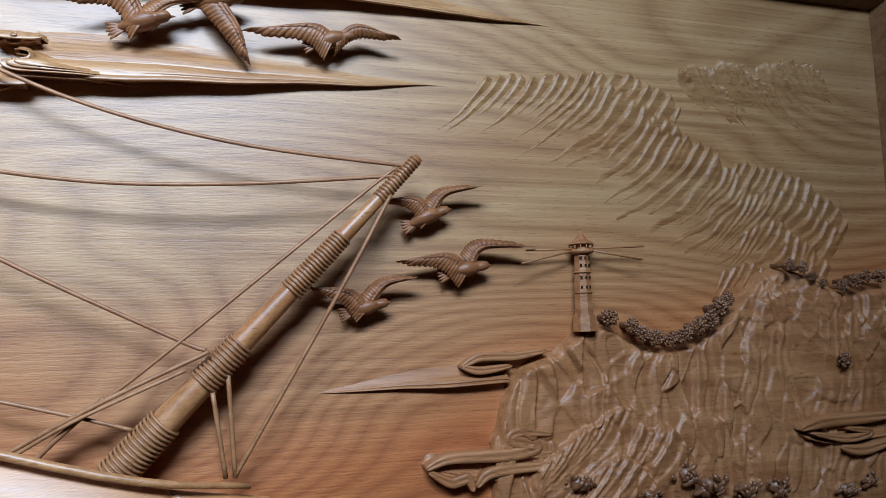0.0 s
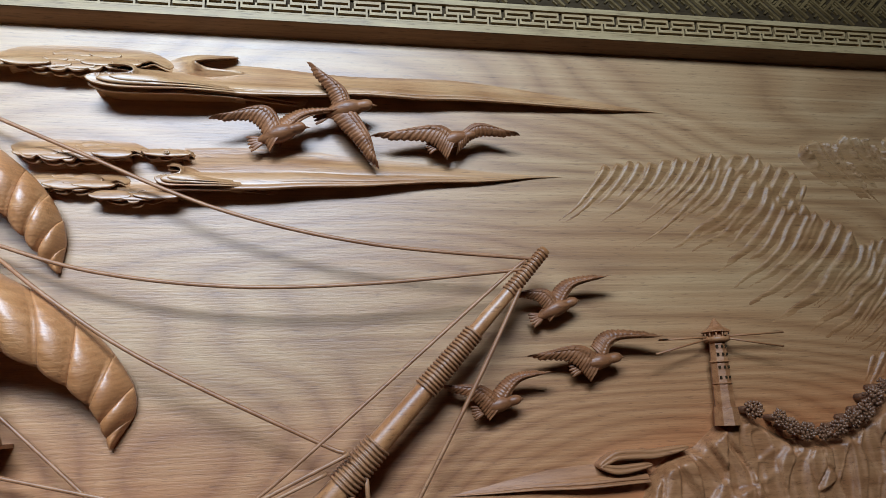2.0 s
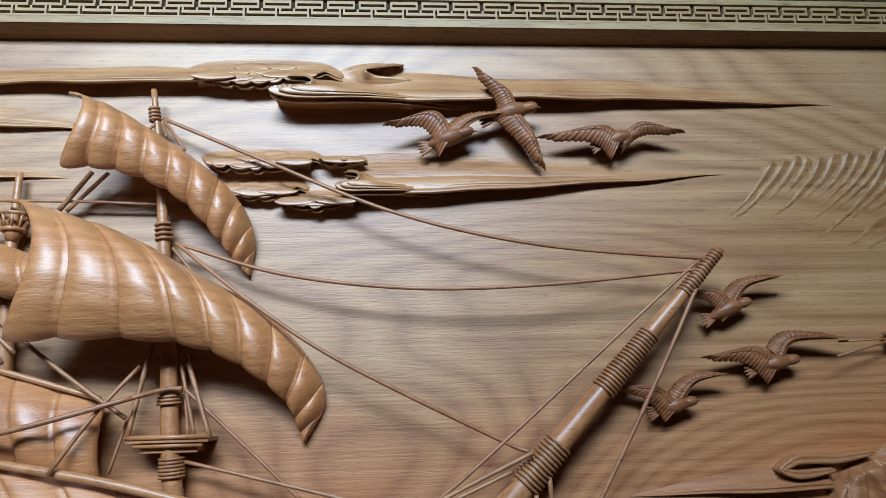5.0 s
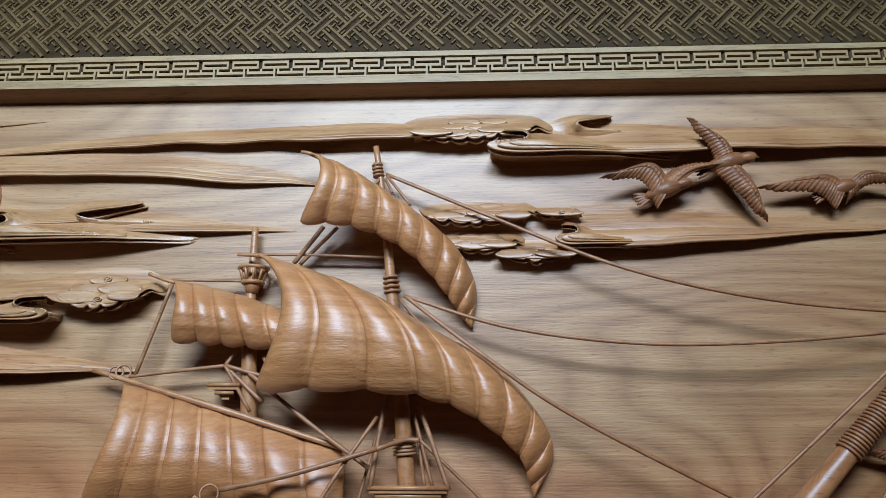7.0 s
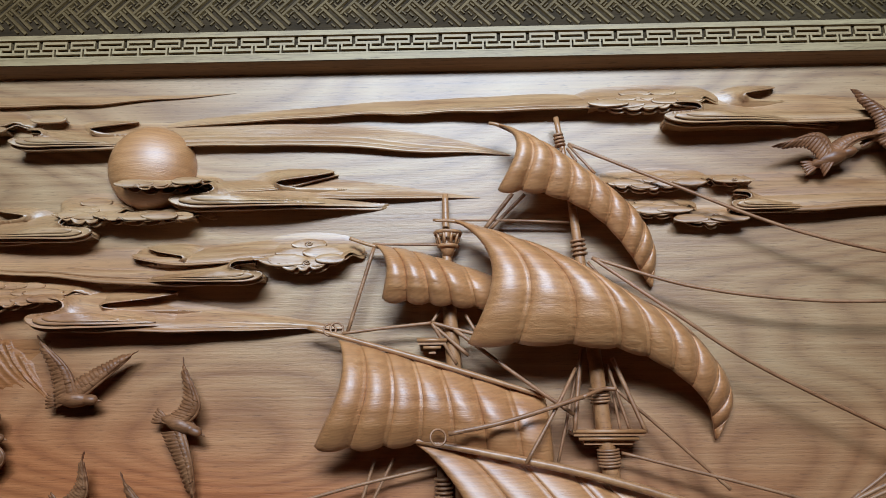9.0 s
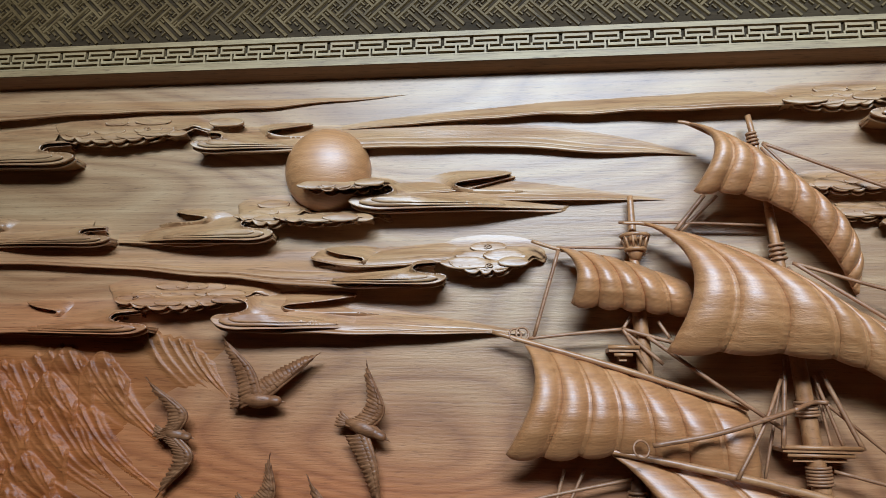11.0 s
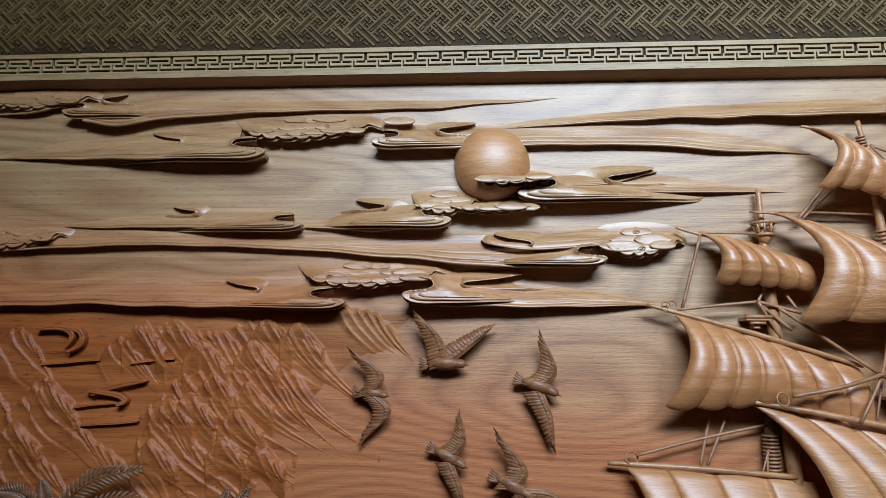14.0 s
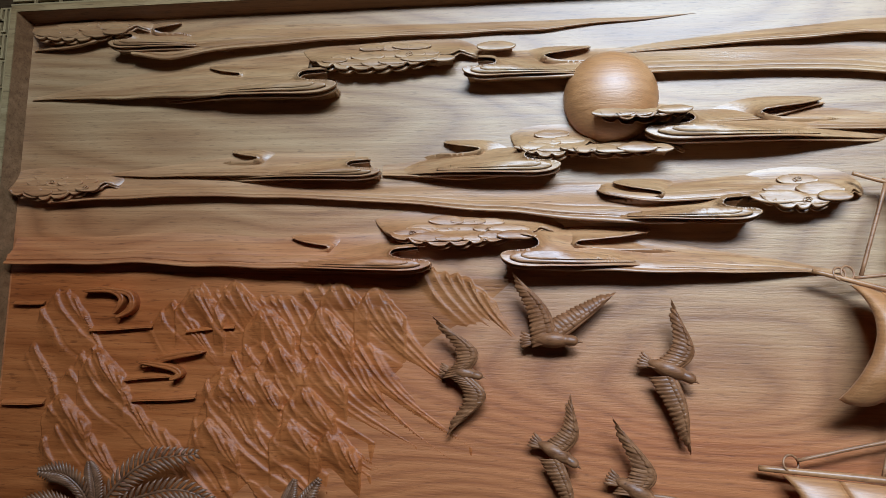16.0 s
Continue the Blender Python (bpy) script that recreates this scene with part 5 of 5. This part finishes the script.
def near_hills(X, Z):
    N = wander(X, Z, 20, 9.0)
    h = ridges(X, Z, [(-1.057, 1.654), (-0.989, 1.662), (-0.967, 1.655), (-0.922, 1.642)], 0.084, 0.0156, 1, .007, 1, N)
    for k, (crest, reach, pitch) in enumerate((
        ([(-0.907, 1.649), (-0.857, 1.661), (-0.814, 1.638), (-0.765, 1.618)], 0.112, 0.0168), ([(-0.767, 1.682), (-0.718, 1.677), (-0.684, 1.66), (-0.657, 1.641)], 0.070, 0.0156),
        ([(-0.964, 1.614), (-0.922, 1.642), (-0.877, 1.619), (-0.833, 1.596), (-0.791, 1.578)], 0.126, 0.0168), ([(-0.991, 1.564), (-0.941, 1.59), (-0.89, 1.588), (-0.847, 1.583), (-0.803, 1.551)], 0.133, 0.0168),
        ([(-1.025, 1.522), (-0.99, 1.554), (-0.953, 1.552), (-0.902, 1.547), (-0.865, 1.522)], 0.140, 0.0174), ([(-1.035, 1.453), (-1.023, 1.498), (-0.995, 1.523), (-0.956, 1.491), (-0.927, 1.479)], 0.140, 0.0168),
        ([(-1.259, 1.599), (-1.223, 1.648), (-1.188, 1.619), (-1.162, 1.58)], 0.105, 0.0168), ([(-1.103, 1.596), (-1.071, 1.632), (-1.039, 1.615), (-1.023, 1.598)], 0.070, 0.0156),
        ([(-1.27, 1.548), (-1.257, 1.574), (-1.234, 1.549), (-1.22, 1.535)], 0.070, 0.0156), ([(-1.234, 1.513), (-1.176, 1.572), (-1.142, 1.545), (-1.099, 1.498), (-1.035, 1.453)], 0.140, 0.0174),
        ([(-1.243, 1.442), (-1.207, 1.479), (-1.174, 1.474), (-1.133, 1.441)], 0.098, 0.0168))):
        h = np.maximum(h, ridges(X, Z, crest, reach, pitch, 1, .0085, k + 20, N))
    peaks = (
        ([(-1.006, 1.628), (-0.984, 1.655), (-0.964, 1.641), (-0.941, 1.62)], 0.085, 0.0150),
        ([(-0.965, 1.598), (-0.943, 1.626), (-0.922, 1.612), (-0.901, 1.591)], 0.085, 0.0150),
        ([(-0.892, 1.6), (-0.87, 1.627), (-0.851, 1.614), (-0.829, 1.593)], 0.085, 0.0150),
        ([(-0.872, 1.633), (-0.849, 1.659), (-0.83, 1.646), (-0.809, 1.625)], 0.085, 0.0150),
        ([(-0.827, 1.625), (-0.805, 1.652), (-0.786, 1.638), (-0.765, 1.617)], 0.085, 0.0150),
        ([(-0.945, 1.553), (-0.923, 1.58), (-0.904, 1.567), (-0.882, 1.547)], 0.085, 0.0150),
        ([(-0.895, 1.541), (-0.873, 1.568), (-0.854, 1.555), (-0.833, 1.535)], 0.085, 0.0150),
        ([(-0.978, 1.526), (-0.955, 1.553), (-0.936, 1.54), (-0.914, 1.52)], 0.085, 0.0150),
        ([(-0.91, 1.507), (-0.888, 1.533), (-0.869, 1.521), (-0.847, 1.5)], 0.085, 0.0150),
        ([(-1.03, 1.461), (-1.008, 1.488), (-0.988, 1.475), (-0.965, 1.455)], 0.085, 0.0150),
        ([(-1.008, 1.517), (-0.986, 1.544), (-0.966, 1.531), (-0.944, 1.511)], 0.085, 0.0150),
        ([(-0.925, 1.465), (-0.903, 1.492), (-0.883, 1.478), (-0.862, 1.458)], 0.085, 0.0150),
        ([(-0.875, 1.457), (-0.853, 1.482), (-0.834, 1.47), (-0.813, 1.45)], 0.085, 0.0150),
        ([(-1.186, 1.539), (-1.163, 1.567), (-1.143, 1.554), (-1.119, 1.533)], 0.085, 0.0150),
        ([(-1.232, 1.482), (-1.209, 1.509), (-1.188, 1.496), (-1.164, 1.475)], 0.085, 0.0150),
        ([(-1.057, 1.622), (-1.035, 1.649), (-1.014, 1.635), (-0.992, 1.614)], 0.085, 0.0150))
    for k, (crest, reach, pitch) in enumerate(sorted(peaks, key=lambda p: -p[0][1][1])):
        c = curve(crest, 40)
        drop = np.interp(X + 0.003 * N, c[:, 0], c[:, 1], left=-9, right=-9) - Z
        fade = 1 - smooth01((drop - 0.012) / 0.045)
        front = h * (1 - 0.75 * fade) + 0.0072 * fade + 0.8 * fade * ridges(X, Z, crest, reach, pitch, 1, .0085, k + 50, N)
        h = np.where(drop > 0, front, h)
    (ax, az), (bx, bz) = (-0.641, 1.629), (-0.909, 1.414)
    inside = ((bx - ax) * (Z - az) - (bz - az) * (X - ax)) / math.hypot(bx - ax, bz - az)
    mound = smooth01((-inside - 0.006 + 0.008 * N) / 0.03) * smooth01((1.675 - Z) / 0.012)
    return np.maximum(h, 0.0022 * mound + 0.85 * h)


tagged(part("near_hills", field(-1.297, -0.60, 1.36, 1.69, 0.0014, near_hills), HILL, None, "steep overlapping hills with flowing ridges carved in low relief"), "", "carved hills")


def cells(X, Z, sx, sz, seed):
    """Flat chisel facets: the nearest two of scattered cell centres, and a number for each cell."""
    d, num = np.empty(X.shape), np.empty(X.shape)
    for k, (x, z) in enumerate(zip(X.ravel(), Z.ravel())):
        dist, places = noise.voronoi(Vector((x * sx, z * sz, seed)))
        d.flat[k] = dist[1] - dist[0]
        num.flat[k] = noise.cell(places[0] * 7.3)
    return d, num


def island(X, Z):
    N, N2 = wander(X, Z, 16, 2.0), wander(X, Z, 60, 3.0)
    def mass(crest, rise, run, drop=9.0):
        c = curve(crest, 60)
        d = np.interp(X + 0.002 * N2, c[:, 0], c[:, 1], left=-drop, right=-drop) - Z + 0.002 * N2
        return d, rise * smooth01(d / run)
    gap, num = cells(X + 0.012 * N, Z, 48, 21, 1.0)
    d, h = mass([(0.679, 1.424), (0.708, 1.5), (0.767, 1.526), (0.796, 1.551), (0.826, 1.555), (0.879, 1.528), (0.936, 1.526), (0.989, 1.553), (1.036, 1.592), (1.065, 1.617), (1.112, 1.622), (1.157, 1.598), (1.215, 1.595), (1.30, 1.62)], .016, .014)
    ph = (X + 0.03 * N + 0.002 * N2) / 0.0185
    f = ph - np.floor(ph)
    col = np.where(f < 0.3, f / 0.3, (1 - f) / 0.7)
    h = h + (0.0055 * num * smooth01(gap / 0.10) + 0.0020 * col) * smooth01(d / 0.012)
    h = h + 0.010 * smooth01((X - 1.05) / 0.12) * smooth01(d / 0.02)
    for crest, rise, seed, lean in (([(0.729, 1.398), (0.781, 1.431), (0.844, 1.462), (0.873, 1.431), (0.901, 1.436), (0.935, 1.396)], .012, 31, -1), ([(0.872, 1.411), (0.901, 1.434), (0.924, 1.411)], .012, 32, -1), ([(1.022, 1.527), (1.058, 1.586), (1.11, 1.6), (1.159, 1.615), (1.188, 1.545), (1.187, 1.476)], .010, 33, 1),
                                    ([(0.76, 1.364), (0.825, 1.404), (0.855, 1.395), (0.884, 1.36)], .014, 34, -1), ([(1.187, 1.522), (1.231, 1.564), (1.274, 1.583)], .012, 35, 1)):
        d2, base = mass(crest, rise, .012)
        r = ridges(X, Z, crest, .14, .0135, lean, .007, seed, N)
        h = np.where(d2 > 0, np.maximum(h, h * 0.55 + base + r), h)
    return h


tagged(part("island_cliff", field(0.655, 1.298, 1.20, 1.665, 0.0018, island), ROCK, None, "faceted rocky island cliff carved in brown wood"), "", "carved island")

# lighthouse
lx, lz0 = (0.797, 1.555)
lx1, lz1 = (0.799, 1.636)
tower = thing("lighthouse", (lx, -0.02, lz0), "small carved wooden lighthouse with tiled roof on the island", "lighthouse")
part("base", tube([(lx, -0.016, lz0 - 0.012), (lx, -0.016, lz0 + 0.008)], [0.0150, 0.0135], 8), ROCK, tower, "", False)
part("shaft", tube([(lx, -0.016, lz0 + 0.008), (lx, -0.016, lz0 + 0.045), (lx, -0.017, lz1)], [0.0115, 0.0105, 0.0090], 8), ROCK, tower, "", False)
for s in (0.42, 0.72):
    part("string_course", ring((lx, -0.0165, lz0 + (lz1 - lz0) * s), (0, 0, 1), 0.0102, 0.0011, 16), ROCK, tower)
# no openings are cut: small dark blocks carry the shade of the windows
for s in (0.50, 0.64, 0.82, 0.93):
    for k in (-0.55, 0.0, 0.55):
        wx, wy = lx + 0.0102 * math.sin(k), -0.0165 - 0.0102 * math.cos(k)
        part("window", box(wx - 0.0011, wx + 0.0011, wy - 0.0005, wy + 0.002, lz0 + (lz1 - lz0) * s - 0.0016, lz0 + (lz1 - lz0) * s + 0.0016), RECESS_SHADE, tower, "window hole shown by a shade-coloured block", False)
part("gallery", tube([(lx, -0.017, lz1 - 0.001), (lx, -0.017, lz1 + 0.0015), (lx, -0.017, lz1 + 0.005)], [0.011, 0.0145, 0.0145], 12), ROCK, tower)
for k in range(12):
    w = k * math.pi / 6
    part("post", tube([(lx + 0.0135 * math.cos(w), -0.017 + 0.0135 * math.sin(w), lz1 + 0.004), (lx + 0.0135 * math.cos(w), -0.017 + 0.0135 * math.sin(w), lz1 + 0.010)], 0.0009, 6), ROCK, tower)
part("lantern_room", tube([(lx, -0.017, lz1 + 0.004), (lx, -0.017, lz1 + 0.013)], 0.0095, 8), ROCK, tower, "", False)
part("roof", tube([(lx, -0.017, lz1 + 0.011), (lx, -0.017, lz1 + 0.0125), (lx, -0.017, lz1 + 0.017), (lx, -0.017, lz1 + 0.023), (lx, -0.017, lz1 + 0.027)], [0.0165, 0.0155, 0.0085, 0.004, 0.0012], 8), ROCK, tower, "", False)
for a in ((0.723, -0.022, 1.639), (0.714, -0.03, 1.623), (0.88, -0.022, 1.645), (0.872, -0.03, 1.628)):
    part("beam", tube([(lx, -0.018, lz1 + 0.006), a], [0.0013, 0.0011], 7), ROCK, tower, "thin wooden rod for a light beam")


# ---- trees ----
TREES = "clumps of trees on the island"


def clump(at, radius, depth, seed, n=46):
    """A rounded crown of small overlapping leaf scales."""
    rng = random.Random(seed)
    ob = thing("tree_clump", (at[0], -depth, at[1]), "dark knobbly tree clump carved as overlapping leaf scales", "carved tree", TREES)
    geos = []
    for k in range(n):
        q = math.acos(1 - (k + 0.5) / n)
        w = k * 2.39996 + rng.uniform(-0.3, 0.3)
        d = Vector((math.sin(q) * math.cos(w), -math.cos(q) * 0.8, math.sin(q) * math.sin(w)))
        c = Vector((at[0], -depth, at[1])) + d * radius * rng.uniform(0.78, 1.08)
        s = radius * rng.uniform(0.2, 0.33)
        up = (d + Vector((0, 0, 0.5))).normalized()
        geos.append(tube([c - up * s * 0.5, c, c + up * s * 0.55, c + up * s * 0.9], [s * 0.55, s * 0.8, s * 0.6, s * 0.12], 7, 0.8))
    part("crown", join(*geos), DARKWOOD, ob)
    part("core", tube([(at[0], 0.001, at[1]), (at[0], -depth * 0.6, at[1]), (at[0], -depth - radius * 0.5, at[1])], [radius * 0.4, radius * 0.5, radius * 0.4], 12), DARKWOOD, ob)
    return ob


for k, (a, r) in enumerate((((0.826, 1.559), .0095), ((0.856, 1.549), .0085), ((0.869, 1.539), .0090), ((0.888, 1.533), .0095), ((0.909, 1.531), .0085), ((0.929, 1.536), .0095), ((0.949, 1.545), .0105), ((0.967, 1.553), .011), ((0.98, 1.567), .0115), ((0.995, 1.578), .0085),
                            ((1.088, 1.622), .0075), ((1.107, 1.618), .0075), ((1.124, 1.607), .0065), ((1.141, 1.598), .0055), ((1.171, 1.593), .0075), ((1.191, 1.6), .0085), ((1.211, 1.606), .0085), ((1.234, 1.606), .0085), ((1.164, 1.497), .0090))):
    clump(a, r, 0.024 if k < 10 else 0.032, k)


def foliage(at, size, depth, seed):
    """A bush of curled lobes and buds."""
    rng = random.Random(seed)
    ob = thing("bush", (at[0], -depth, at[1]), "curly bush of rounded buds and lobes carved in dark wood", "carved bush", "bushes at the foot of the island")
    for k in range(14):
        a = rng.uniform(0, 6.28)
        d = size * rng.uniform(0.1, 1.0)
        x, z = at[0] + d * math.cos(a) * 1.25, at[1] + d * math.sin(a) * 0.7
        s = size * rng.uniform(0.2, 0.36)
        y = -depth - size * (0.5 - 0.4 * d / size)
        b = rng.uniform(0, 6.28)
        part("bud", tube(curve([(x - s * math.cos(b), y + s, z - s * 0.7), (x, y, z), (x + s * 0.7 * math.cos(b), y - s * 0.4, z + s * 0.6), (x + s * 1.1 * math.cos(b), y, z + s * 0.9)], 9), [s * 0.5, s * 0.62, s * 0.5, s * 0.12], 9), DARKWOOD, ob)
    part("stem", tube([(at[0], 0.001, at[1]), (at[0], -depth - size * 0.2, at[1])], size * 0.5, 10), DARKWOOD, ob)


for k, (a, s) in enumerate((((0.774, 1.371), .016), ((0.865, 1.349), .014), ((0.917, 1.37), .017), ((0.949, 1.355), .018), ((1.001, 1.345), .016), ((1.045, 1.345), .016), ((1.152, 1.332), .015), ((1.192, 1.341), .013))):
    foliage(a, s, 0.030, k + 40)


# ---- palm fronds ----
def frond(points, length, seed, label="arching feathered palm frond carved in dark wood"):
    rng = random.Random(seed)
    c = curve(points, 40)
    ob = thing("palm_frond", tuple(c[0]), label, "palm frond", "palm fronds at the lower edge")
    part("midrib", tube(c, [0.0022, 0.0018, 0.0007], 7), DARKWOOD, ob)
    tan = np.gradient(c, axis=0)
    for k in range(3, 40, 2):
        t = tan[k] / np.linalg.norm(tan[k])
        side = np.array((-t[2], 0, t[0]))
        size = length * math.sin(math.pi * (0.18 + 0.76 * k / 40)) ** 0.8
        for s in (-1, 1):
            d = (t * 0.72 + side * s * 0.70) * size
            p = c[k]
            part("leaflet", tube([p, p + d * 0.35 + (0, -0.0015, 0), p + d * 0.7 + (0, -0.0008, 0), p + d + (0, 0.001, -0.0015)], [0.0012, 0.0022, 0.0018, 0.0003], 6, 0.5), DARKWOOD, ob)
    part("stalk_peg", tube([c[2], (c[2][0], 0.001, c[2][2])], 0.002, 6), DARKWOOD, ob)


frond([(-1.135, -0.02, 1.375), (-1.098, -0.03, 1.416), (-1.057, -0.036, 1.442), (-1.005, -0.034, 1.452)], .024, 1)
frond([(-1.139, -0.02, 1.375), (-1.153, -0.03, 1.404), (-1.174, -0.034, 1.419), (-1.206, -0.03, 1.42)], .022, 2)
frond([(-1.135, -0.02, 1.375), (-1.135, -0.028, 1.406), (-1.141, -0.03, 1.432)], .018, 3)
frond([(-1.128, -0.02, 1.372), (-1.071, -0.03, 1.399), (-1.02, -0.034, 1.41), (-0.975, -0.03, 1.396)], .022, 4)
frond([(-1.15, -0.02, 1.371), (-1.189, -0.03, 1.385), (-1.241, -0.03, 1.374)], .02, 5)
frond([(-0.898, -0.02, 1.362), (-0.893, -0.026, 1.396), (-0.885, -0.026, 1.426)], .014, 6)
frond([(-0.895, -0.02, 1.363), (-0.877, -0.026, 1.397), (-0.856, -0.026, 1.429)], .014, 7)
